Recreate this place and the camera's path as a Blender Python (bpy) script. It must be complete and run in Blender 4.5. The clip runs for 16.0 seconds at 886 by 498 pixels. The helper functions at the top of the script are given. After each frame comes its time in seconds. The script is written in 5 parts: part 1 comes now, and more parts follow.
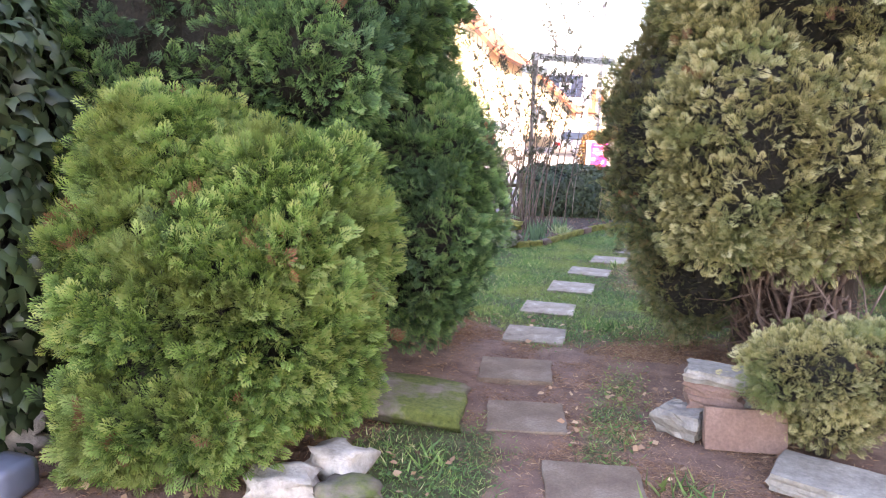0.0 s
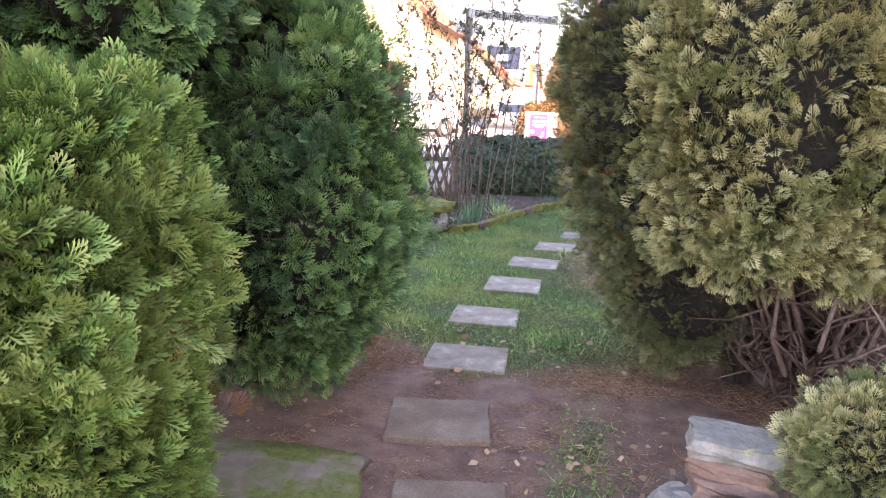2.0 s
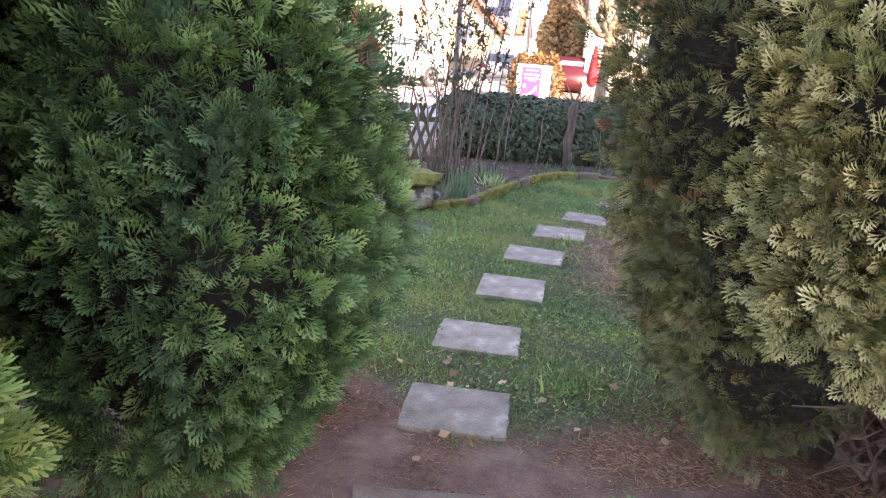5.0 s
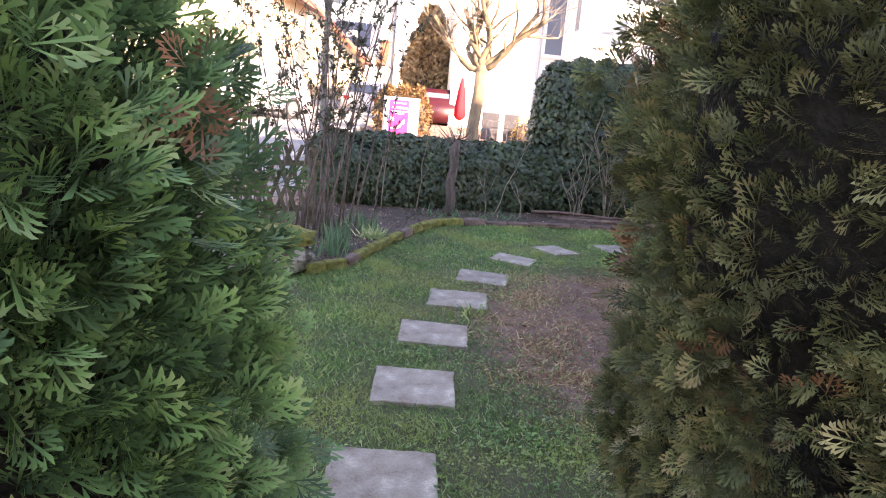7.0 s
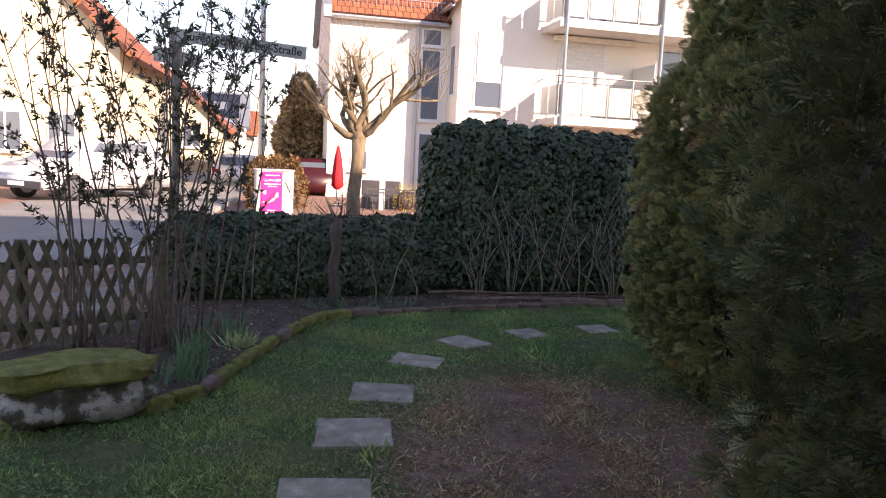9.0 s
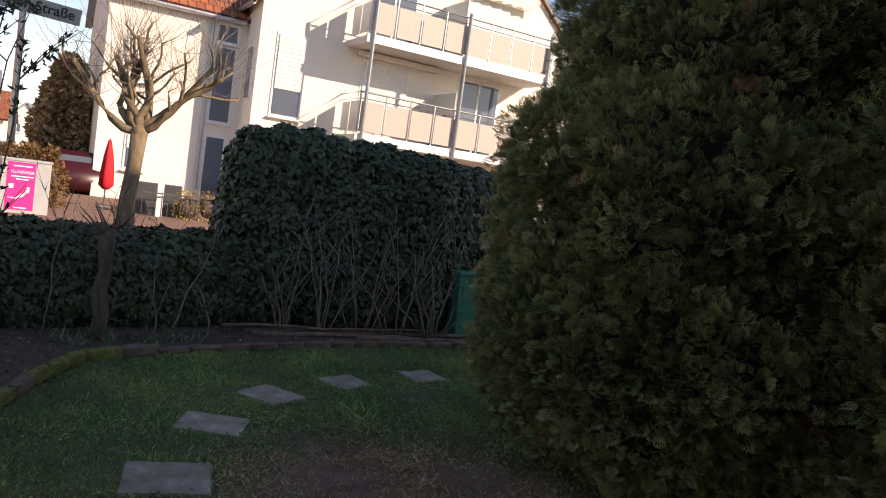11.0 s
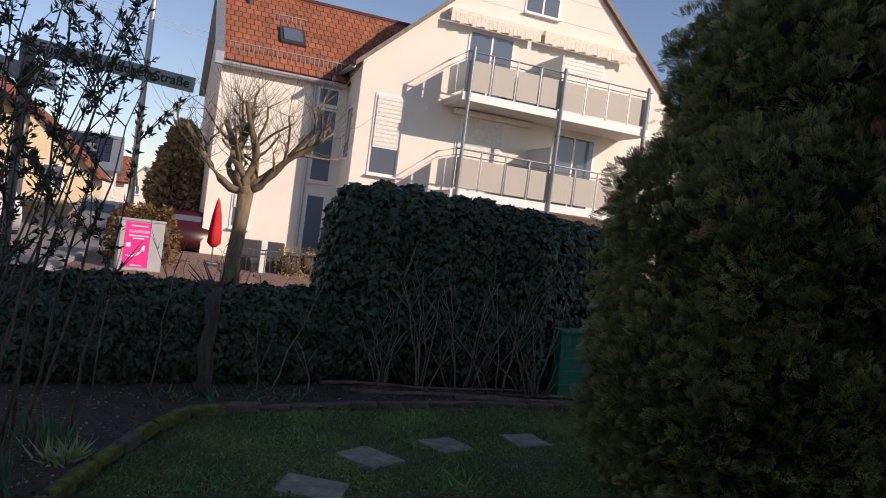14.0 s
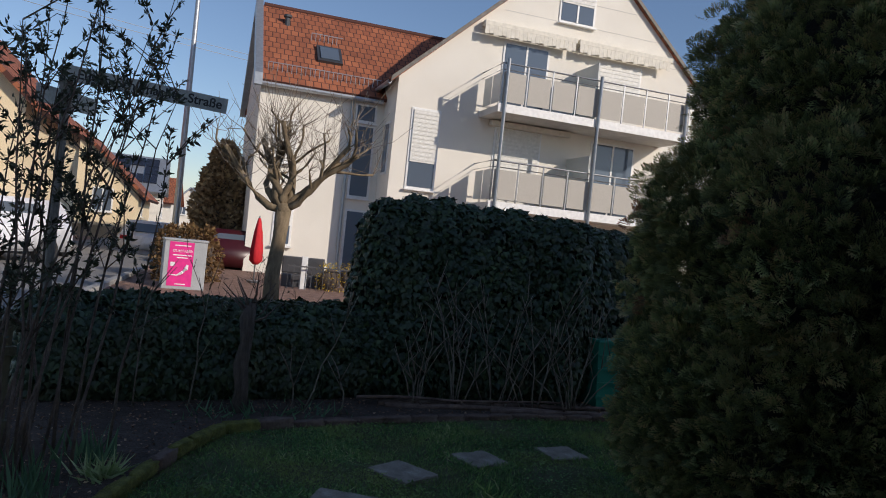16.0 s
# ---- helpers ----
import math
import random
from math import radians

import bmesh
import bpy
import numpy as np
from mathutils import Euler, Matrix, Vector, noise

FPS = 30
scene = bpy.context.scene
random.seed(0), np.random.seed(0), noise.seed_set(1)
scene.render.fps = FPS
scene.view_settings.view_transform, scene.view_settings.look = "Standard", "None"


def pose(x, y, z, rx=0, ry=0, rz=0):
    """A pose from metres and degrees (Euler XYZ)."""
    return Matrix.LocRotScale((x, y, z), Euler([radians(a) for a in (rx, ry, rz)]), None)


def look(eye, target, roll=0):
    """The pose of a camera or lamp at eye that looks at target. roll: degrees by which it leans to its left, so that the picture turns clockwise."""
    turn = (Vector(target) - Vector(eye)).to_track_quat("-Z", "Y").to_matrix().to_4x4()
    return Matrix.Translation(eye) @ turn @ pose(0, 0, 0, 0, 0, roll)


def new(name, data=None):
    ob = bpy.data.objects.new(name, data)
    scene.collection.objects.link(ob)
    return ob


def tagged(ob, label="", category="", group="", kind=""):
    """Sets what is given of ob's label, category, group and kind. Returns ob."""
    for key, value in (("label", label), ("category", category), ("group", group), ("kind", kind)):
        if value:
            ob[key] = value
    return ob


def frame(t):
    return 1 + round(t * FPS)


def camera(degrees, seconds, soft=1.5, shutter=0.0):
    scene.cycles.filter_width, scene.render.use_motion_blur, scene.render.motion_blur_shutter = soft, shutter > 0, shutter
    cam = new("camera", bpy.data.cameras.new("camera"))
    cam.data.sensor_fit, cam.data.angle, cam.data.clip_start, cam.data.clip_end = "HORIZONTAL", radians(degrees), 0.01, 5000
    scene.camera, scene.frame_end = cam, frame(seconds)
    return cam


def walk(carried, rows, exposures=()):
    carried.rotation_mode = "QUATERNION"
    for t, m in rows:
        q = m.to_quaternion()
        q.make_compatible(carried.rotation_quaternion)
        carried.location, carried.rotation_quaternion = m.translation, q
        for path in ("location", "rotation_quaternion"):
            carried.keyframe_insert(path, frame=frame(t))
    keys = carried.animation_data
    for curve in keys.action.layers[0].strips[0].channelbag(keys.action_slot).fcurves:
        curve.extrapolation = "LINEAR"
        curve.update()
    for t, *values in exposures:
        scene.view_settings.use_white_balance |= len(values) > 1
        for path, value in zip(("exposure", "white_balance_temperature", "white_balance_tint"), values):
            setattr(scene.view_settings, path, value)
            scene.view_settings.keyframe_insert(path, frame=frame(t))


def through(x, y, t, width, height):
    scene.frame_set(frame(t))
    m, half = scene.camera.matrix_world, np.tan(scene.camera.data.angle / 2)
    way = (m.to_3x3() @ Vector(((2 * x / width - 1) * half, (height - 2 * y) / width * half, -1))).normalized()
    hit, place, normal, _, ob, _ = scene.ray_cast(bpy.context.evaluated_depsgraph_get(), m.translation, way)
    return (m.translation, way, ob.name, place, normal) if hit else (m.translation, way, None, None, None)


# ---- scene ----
cam = camera(62.0, 16.0, soft=1.0)
PATH = [
    (0, (0.081, 0.118, 1.435), (-0.497, 2.001, 1.086), 1.8),
    (0.5, (0.025, 0.459, 1.409), (-0.507, 2.354, 1.054), 1.7),
    (1, (-0.028, 0.855, 1.357), (-0.523, 2.758, 0.991), 1.5),
    (1.5, (-0.075, 1.136, 1.326), (-0.516, 3.047, 0.935), 1.8),
    (2, (-0.114, 1.402, 1.322), (-0.525, 3.315, 0.911), 2.3),
    (2.5, (-0.11, 1.634, 1.329), (-0.571, 3.539, 0.931), 2.6),
    (3, (-0.151, 1.838, 1.311), (-0.63, 3.734, 0.892), 3.3),
    (3.2, (-0.168, 1.926, 1.288), (-0.645, 3.823, 0.866), 3.4),
    (5.3, (-0.443, 2.495, 1.39), (-0.722, 4.395, 0.831), 5.3),
    (5.5, (-0.502, 2.582, 1.397), (-0.721, 4.489, 0.836), 5.5),
    (6, (-0.559, 2.789, 1.382), (-0.662, 4.715, 0.855), 5.3),
    (6.5, (-0.595, 3.075, 1.375), (-0.643, 5.016, 0.894), 5.8),
    (7, (-0.621, 3.284, 1.402), (-0.614, 5.235, 0.962), 5.4),
    (7.5, (-0.719, 3.518, 1.447), (-0.592, 5.47, 1.03), 5.5),
    (8, (-0.722, 3.747, 1.441), (-0.497, 5.705, 1.099), 4.4),
    (8.2, (-0.688, 3.869, 1.437), (-0.426, 5.828, 1.132), 3.5),
    (10.3, (-0.616, 5.102, 1.394), (-0.129, 7.032, 1.195), 6.1),
    (10.5, (-0.626, 5.183, 1.395), (-0.021, 7.08, 1.215), 7.1),
    (11, (-0.693, 5.364, 1.396), (0.173, 7.161, 1.248), 8.0),
    (11.5, (-0.756, 5.439, 1.4), (0.276, 7.149, 1.283), 9.0),
    (12, (-0.76, 5.427, 1.41), (0.31, 7.113, 1.309), 8.9),
    (12.5, (-0.755, 5.49, 1.405), (0.277, 7.2, 1.301), 8.3),
    (13, (-0.78, 5.497, 1.406), (0.149, 7.264, 1.301), 7.3),
    (13.5, (-0.773, 5.503, 1.415), (0.003, 7.344, 1.33), 7.1),
    (14, (-0.689, 5.518, 1.399), (-0.072, 7.421, 1.363), 7.4),
    (14.5, (-0.642, 5.519, 1.403), (-0.141, 7.455, 1.393), 7.2),
    (15, (-0.619, 5.521, 1.404), (-0.168, 7.47, 1.401), 6.8),
    (15.5, (-0.598, 5.532, 1.394), (-0.131, 7.477, 1.394), 6.2),
    (16, (-0.602, 5.502, 1.407), (-0.098, 7.438, 1.392), 6.0),
]
EXPOSURES = [(0.0, 3.3, 8700, 36), (3.0, 3.1, 8600, 36), (5.5, 3.0, 8600, 36), (7.0, 2.8, 8600, 36), (7.7, 2.6, 8400, 34), (8.2, 2.2, 8100, 34), (10.3, 0.28, 8100, 26), (11.0, 0.48, 8100, 26), (11.6, 1.3, 7900, 30), (12.8, 1.5, 7900, 30), (13.5, 0.6, 7500, 26), (14.3, -0.38, 7000, 22), (16.0, -0.5, 6450, 16)]
walk(cam, [(t, look(eye, target, roll)) for t, eye, target, roll in PATH], EXPOSURES)

# ---- light: low winter sun behind the house, clear sky ----
SUN_DIR = Vector((0.64, -0.64, 0.46)).normalized()
world = bpy.data.worlds.new("world")
scene.world = world
world.use_nodes = True
wn = world.node_tree
sky = wn.nodes.new("ShaderNodeTexSky")
sky.sky_type = "NISHITA"
sky.sun_disc = False
sky.sun_elevation = math.asin(SUN_DIR.z)
sky.sun_rotation = math.atan2(SUN_DIR.x, SUN_DIR.y)
sky.dust_density, sky.air_density, sky.ozone_density = 0.3, 1.0, 3.0
wn.links.new(sky.outputs[0], wn.nodes["Background"].inputs[0])
wn.nodes["Background"].inputs[1].default_value = 0.15
sun_data = bpy.data.lights.new("sun", "SUN")
sun_data.energy, sun_data.angle, sun_data.color = 4.8, radians(0.5), (1.0, 0.91, 0.77)
sun = new("sun", sun_data)
sun.matrix_world = look(SUN_DIR * 50, (0, 0, 0))


# ---- materials ----
def nodes_of(name):
    m = bpy.data.materials.new(name)
    m.use_nodes = True
    return m, m.node_tree, m.node_tree.nodes["Principled BSDF"]


def ramp(tree, fac, stops):
    r = tree.nodes.new("ShaderNodeValToRGB")
    el = r.color_ramp.elements
    while len(el) < len(stops):
        el.new(0.5)
    for e, (p, c) in zip(el, stops):
        e.position, e.color = p, (*c, 1)
    tree.links.new(fac, r.inputs[0])
    return r.outputs[0]


def noise_tex(tree, scale, detail=4, rough=0.55, coord=None, kind="Object", stretch=None):
    n = tree.nodes.new("ShaderNodeTexNoise")
    n.inputs["Scale"].default_value, n.inputs["Detail"].default_value, n.inputs["Roughness"].default_value = scale, detail, rough
    if coord is None:
        coord = tree.nodes.new("ShaderNodeTexCoord").outputs[kind]
    if stretch:
        mp = tree.nodes.new("ShaderNodeMapping")
        mp.inputs["Scale"].default_value = stretch
        tree.links.new(coord, mp.inputs[0])
        coord = mp.outputs[0]
    tree.links.new(coord, n.inputs["Vector"])
    return n.outputs[0]


def mix(tree, fac, a, b, mode="MIX"):
    m = tree.nodes.new("ShaderNodeMix")
    m.data_type, m.blend_type = "RGBA", mode
    for sock, val in ((m.inputs[0], fac), (m.inputs[6], a), (m.inputs[7], b)):
        if isinstance(val, (int, float)):
            sock.default_value = val
        elif isinstance(val, tuple):
            sock.default_value = (*val, 1)
        else:
            tree.links.new(val, sock)
    return m.outputs[2]


def bump(tree, bsdf, height, strength=0.4, dist=0.01):
    b = tree.nodes.new("ShaderNodeBump")
    b.inputs["Strength"].default_value, b.inputs["Distance"].default_value = strength, dist
    tree.links.new(height, b.inputs["Height"])
    tree.links.new(b.outputs[0], bsdf.inputs["Normal"])


def surface(name, stops, scale=8, rough=0.8, bumps=0.3, fine=60, metal=0.0, kind="Object", stretch=None, dist=0.01, vary=0.0):
    """Two-scale mottled surface: colour stops along a coarse noise, broken by a fine one, with fine relief."""
    m, tree, b = nodes_of(name)
    coarse = noise_tex(tree, scale, 5, 0.6, kind=kind, stretch=stretch)
    grain = noise_tex(tree, fine, 3, 0.6, kind=kind, stretch=stretch)
    col = ramp(tree, coarse, stops)
    dark = ramp(tree, grain, [(0.3, (0.72, 0.72, 0.72)), (0.7, (1.12, 1.12, 1.12))])
    out = mix(tree, 0.8, col, dark, "MULTIPLY")
    if vary:
        info = tree.nodes.new("ShaderNodeObjectInfo")
        tint = ramp(tree, info.outputs["Random"], [(0.0, (1 - vary,) * 3), (1.0, (1 + vary, 1 + vary, 1 + vary * 0.8))])
        out = mix(tree, 1.0, out, tint, "MULTIPLY")
    tree.links.new(out, b.inputs["Base Color"])
    b.inputs["Roughness"].default_value, b.inputs["Metallic"].default_value = rough, metal
    if bumps:
        bump(tree, b, grain, bumps, dist)
    return m


def foliage(name, stops, patch=None, rough=0.55, through=0.25, scale=3.0, spec=0.35):
    """Leaves: hue by the tone value, painted shade of crowns included, shifted by slow patches, partly letting light
    through.
    """
    m, tree, b = nodes_of(name)
    tone = tree.nodes.new("ShaderNodeAttribute")
    tone.attribute_name = "tone"
    col = ramp(tree, tone.outputs["Fac"], stops)
    if patch:
        slow = noise_tex(tree, scale, 3, 0.5)
        col = mix(tree, ramp(tree, slow, [(0.48, (0, 0, 0)), (0.68, (1, 1, 1))]), col, mix(tree, 0.75, col, patch))
    tree.links.new(col, b.inputs["Base Color"])
    b.inputs["Roughness"].default_value = rough
    b.inputs["Specular IOR Level"].default_value = spec
    tr = tree.nodes.new("ShaderNodeBsdfTranslucent")
    tree.links.new(col, tr.inputs[0])
    sh = tree.nodes.new("ShaderNodeMixShader")
    sh.inputs[0].default_value = through
    tree.links.new(b.outputs[0], sh.inputs[1])
    tree.links.new(tr.outputs[0], sh.inputs[2])
    tree.links.new(sh.outputs[0], tree.nodes["Material Output"].inputs["Surface"])
    return m


def plain(name, color, rough=0.5, metal=0.0, spec=0.5):
    m, tree, b = nodes_of(name)
    g = noise_tex(tree, 9, 4)
    k = ramp(tree, g, [(0.3, tuple(c * 0.88 for c in color)), (0.7, tuple(min(1, c * 1.08) for c in color))])
    tree.links.new(k, b.inputs["Base Color"])
    b.inputs["Roughness"].default_value, b.inputs["Metallic"].default_value = rough, metal
    b.inputs["Specular IOR Level"].default_value = spec
    return m


M = {}
# dark ends of the thuja ramps are lowered to paint shade between sprays
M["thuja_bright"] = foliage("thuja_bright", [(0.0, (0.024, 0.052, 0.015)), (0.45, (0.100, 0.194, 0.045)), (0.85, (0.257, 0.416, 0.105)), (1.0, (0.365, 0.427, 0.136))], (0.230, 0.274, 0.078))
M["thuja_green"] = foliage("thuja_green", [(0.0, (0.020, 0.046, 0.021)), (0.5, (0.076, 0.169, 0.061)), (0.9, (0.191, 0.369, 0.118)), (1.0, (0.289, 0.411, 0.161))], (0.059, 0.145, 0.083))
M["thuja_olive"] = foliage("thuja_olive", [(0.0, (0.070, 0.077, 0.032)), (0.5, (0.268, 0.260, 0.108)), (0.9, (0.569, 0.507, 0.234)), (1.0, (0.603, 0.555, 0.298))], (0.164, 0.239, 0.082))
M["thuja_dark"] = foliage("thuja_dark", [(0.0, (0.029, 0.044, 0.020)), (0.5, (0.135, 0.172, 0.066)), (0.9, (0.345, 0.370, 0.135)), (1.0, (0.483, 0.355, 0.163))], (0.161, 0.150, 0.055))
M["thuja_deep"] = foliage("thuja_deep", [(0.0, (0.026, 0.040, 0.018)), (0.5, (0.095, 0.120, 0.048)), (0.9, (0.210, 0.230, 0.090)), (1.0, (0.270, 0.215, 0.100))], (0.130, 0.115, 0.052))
M["thuja_dead"] = foliage("thuja_dead", [(0.0, (0.20, 0.09, 0.045)), (1.0, (0.38, 0.19, 0.10))])
# near black: stands in for the shade deep inside thuja crowns
M["thuja_inner_shade"] = surface("thuja_inner_shade", [(0.3, (0.010, 0.009, 0.006)), (0.7, (0.022, 0.019, 0.012))], 12, 0.95, 0.8, 50, dist=0.03)
M["ivy"] = foliage("ivy", [(0.0, (0.016, 0.032, 0.014)), (0.5, (0.040, 0.070, 0.030)), (0.9, (0.080, 0.125, 0.046)), (1.0, (0.125, 0.115, 0.045))], (0.050, 0.062, 0.024), 0.42, 0.12, spec=0.45)
# near black: colour put in for the shade behind the ivy leaves
M["ivy_inner_shade"] = surface("ivy_inner_shade", [(0.3, (0.008, 0.008, 0.006)), (0.7, (0.018, 0.017, 0.012))], 12, 0.95, 0.8, 40, dist=0.03)
M["grass"] = foliage("grass", [(0.0, (0.048, 0.104, 0.038)), (0.5, (0.148, 0.295, 0.090)), (0.85, (0.330, 0.500, 0.145)), (0.96, (0.62, 0.56, 0.25)), (1.0, (0.70, 0.67, 0.34))], (0.360, 0.400, 0.115), 0.5, 0.3, 1.6)
M["dry_grass"] = foliage("dry_grass", [(0.0, (0.171, 0.098, 0.053)), (0.6, (0.485, 0.306, 0.172)), (1.0, (0.750, 0.629, 0.354))], None, 0.8, 0.1)
M["litter"] = foliage("litter", [(0.0, (0.16, 0.085, 0.052)), (0.6, (0.42, 0.24, 0.145)), (1.0, (0.66, 0.44, 0.27))], None, 0.9, 0.05)
M["bark"] = surface("bark", [(0.3, (0.07, 0.052, 0.04)), (0.7, (0.17, 0.13, 0.105))], 10, 0.9, 0.8, 45, stretch=(4, 4, 0.7), dist=0.02)
M["twig"] = surface("twig", [(0.3, (0.09, 0.06, 0.045)), (0.7, (0.20, 0.15, 0.12))], 14, 0.85, 0.4, 60)
M["bough"] = surface("bough", [(0.3, (0.14, 0.088, 0.064)), (0.7, (0.33, 0.225, 0.175))], 14, 0.85, 0.5, 60)
M["pale_twig"] = surface("pale_twig", [(0.3, (0.165, 0.132, 0.098)), (0.7, (0.30, 0.25, 0.195))], 14, 0.85, 0.4, 60)
M["pale_bark"] = surface("pale_bark", [(0.3, (0.135, 0.098, 0.058)), (0.7, (0.270, 0.205, 0.125))], 5, 0.85, 0.5, 40, stretch=(3, 3, 0.8))
M["log_bark"] = surface("log_bark", [(0.3, (0.10, 0.06, 0.045)), (0.7, (0.24, 0.16, 0.12))], 8, 0.85, 0.6, 50)
M["slab"] = surface("slab", [(0.25, (0.150, 0.105, 0.070)), (0.42, (0.290, 0.232, 0.178)), (0.58, (0.365, 0.300, 0.235)), (0.70, (0.540, 0.465, 0.375))], 8, 0.85, 0.45, 110, kind="Object", vary=0.10)
M["soiled_slab"] = surface("soiled_slab", [(0.3, (0.156, 0.099, 0.066)), (0.55, (0.244, 0.178, 0.128)), (0.72, (0.343, 0.277, 0.211))], 4, 0.9, 0.5, 90, vary=0.08)
M["stone"] = surface("stone", [(0.25, (0.19, 0.17, 0.14)), (0.6, (0.35, 0.32, 0.275)), (0.8, (0.50, 0.465, 0.41))], 9, 0.85, 0.6, 50, vary=0.12)
M["white_stone"] = surface("white_stone", [(0.25, (0.28, 0.24, 0.19)), (0.5, (0.52, 0.47, 0.40)), (0.75, (0.68, 0.63, 0.56))], 9, 0.85, 0.6, 50, vary=0.1)
M["pink_stone"] = surface("pink_stone", [(0.3, (0.22, 0.125, 0.09)), (0.7, (0.34, 0.21, 0.16))], 7, 0.8, 0.3, 70)
M["bed_soil"] = surface("bed_soil", [(0.3, (0.055, 0.038, 0.028)), (0.6, (0.10, 0.07, 0.052)), (0.8, (0.16, 0.12, 0.09))], 9, 0.95, 1.0, 45, dist=0.03)
M["moss"] = surface("moss", [(0.3, (0.11, 0.115, 0.025)), (0.55, (0.24, 0.235, 0.05)), (0.75, (0.38, 0.34, 0.09))], 14, 0.95, 1.0, 120, dist=0.02)
M["trough_stone"] = surface("trough_stone", [(0.36, (0.045, 0.042, 0.028)), (0.50, (0.10, 0.09, 0.065)), (0.56, (0.36, 0.34, 0.31)), (0.75, (0.50, 0.48, 0.44))], 7, 0.9, 0.7, 45, dist=0.02)
M["blue_stone"] = plain("blue_stone", (0.12, 0.14, 0.18), 0.3)
M["fence_wood"] = surface("fence_wood", [(0.3, (0.085, 0.075, 0.045)), (0.7, (0.19, 0.165, 0.10))], 6, 0.85, 0.5, 60, stretch=(1, 1, 0.3))
M["plaster"] = surface("plaster", [(0.3, (0.80, 0.76, 0.67)), (0.7, (0.86, 0.82, 0.73))], 1.2, 0.9, 0.15, 60)
M["cream"] = surface("cream", [(0.3, (0.82, 0.66, 0.42)), (0.7, (0.88, 0.74, 0.50))], 1.0, 0.9, 0.1, 40)
M["plinth"] = surface("plinth", [(0.3, (0.45, 0.33, 0.20)), (0.7, (0.52, 0.40, 0.26))], 2.0, 0.9, 0.1, 40)
M["white_trim"] = plain("white_trim", (0.80, 0.80, 0.78), 0.45)
M["shutter"] = plain("shutter", (0.72, 0.71, 0.66), 0.6)
M["metal"] = plain("metal", (0.30, 0.31, 0.32), 0.35, 0.85)
M["dark_metal"] = plain("dark_metal", (0.10, 0.10, 0.105), 0.45, 0.6)
M["zinc"] = plain("zinc", (0.42, 0.45, 0.48), 0.45, 0.7)
M["railpanel"] = surface("railpanel", [(0.3, (0.42, 0.395, 0.345)), (0.7, (0.50, 0.47, 0.415))], 30, 0.6, 0.2, 90)
M["awning"] = plain("awning", (0.74, 0.70, 0.60), 0.8)
M["awning_stripe"] = plain("awning_stripe", (0.16, 0.14, 0.13), 0.85)
M["concrete"] = surface("concrete", [(0.3, (0.55, 0.53, 0.49)), (0.7, (0.68, 0.66, 0.61))], 3, 0.85, 0.2, 60)
M["asphalt"] = surface("asphalt", [(0.3, (0.17, 0.165, 0.16)), (0.7, (0.24, 0.235, 0.225))], 0.8, 0.9, 0.3, 90)
M["kerb"] = surface("kerb", [(0.3, (0.30, 0.29, 0.27)), (0.7, (0.40, 0.39, 0.37))], 5, 0.85, 0.3, 60)
M["magenta"] = plain("magenta", (0.78, 0.03, 0.26), 0.45)
M["white_ink"] = plain("white_ink", (0.85, 0.83, 0.83), 0.5)
M["cabinet"] = surface("cabinet", [(0.3, (0.36, 0.38, 0.39)), (0.7, (0.44, 0.46, 0.47))], 5, 0.55, 0.1, 60)
M["red_cloth"] = surface("red_cloth", [(0.3, (0.55, 0.012, 0.02)), (0.7, (0.70, 0.025, 0.035))], 10, 0.8, 0.3, 40, stretch=(3, 3, 0.5))
M["red_paint"] = plain("red_paint", (0.045, 0.005, 0.008), 0.35)
M["white_paint"] = plain("white_paint", (0.75, 0.76, 0.78), 0.22)
M["tyre"] = plain("tyre", (0.025, 0.025, 0.026), 0.8)
M["green_plastic"] = plain("green_plastic", (0.02, 0.26, 0.17), 0.4)
M["sign_white"] = surface("sign_white", [(0.3, (0.330, 0.338, 0.310)), (0.7, (0.420, 0.420, 0.382))], 6, 0.5, 0.1, 40)
M["sign_black"] = plain("sign_black", (0.015, 0.015, 0.016), 0.5)
M["post_paint"] = surface("post_paint", [(0.3, (0.12, 0.105, 0.09)), (0.7, (0.22, 0.20, 0.17))], 8, 0.6, 0.2, 60)
M["beech"] = foliage("beech", [(0.0, (0.096, 0.051, 0.021)), (0.6, (0.180, 0.102, 0.042)), (1.0, (0.252, 0.168, 0.072))], None, 0.7, 0.2)
M["far_conifer"] = foliage("far_conifer", [(0.0, (0.18, 0.115, 0.06)), (0.6, (0.36, 0.24, 0.125)), (1.0, (0.48, 0.35, 0.18))], None, 0.8, 0.1)
M["budleaf"] = foliage("budleaf", [(0.0, (0.036, 0.042, 0.027)), (0.6, (0.072, 0.084, 0.051)), (1.0, (0.126, 0.132, 0.084))], None, 0.6, 0.25)
M["yellow_bloom"] = foliage("yellow_bloom", [(0.0, (0.45, 0.30, 0.03)), (1.0, (0.70, 0.52, 0.08))])
M["daffodil_leaf"] = foliage("daffodil_leaf", [(0.0, (0.07, 0.15, 0.08)), (1.0, (0.16, 0.28, 0.14))], None, 0.45, 0.3)
M["variegated"] = foliage("variegated", [(0.0, (0.22, 0.32, 0.10)), (1.0, (0.55, 0.60, 0.32))], None, 0.45, 0.3)
M["solar"] = plain("solar", (0.02, 0.025, 0.04), 0.15)

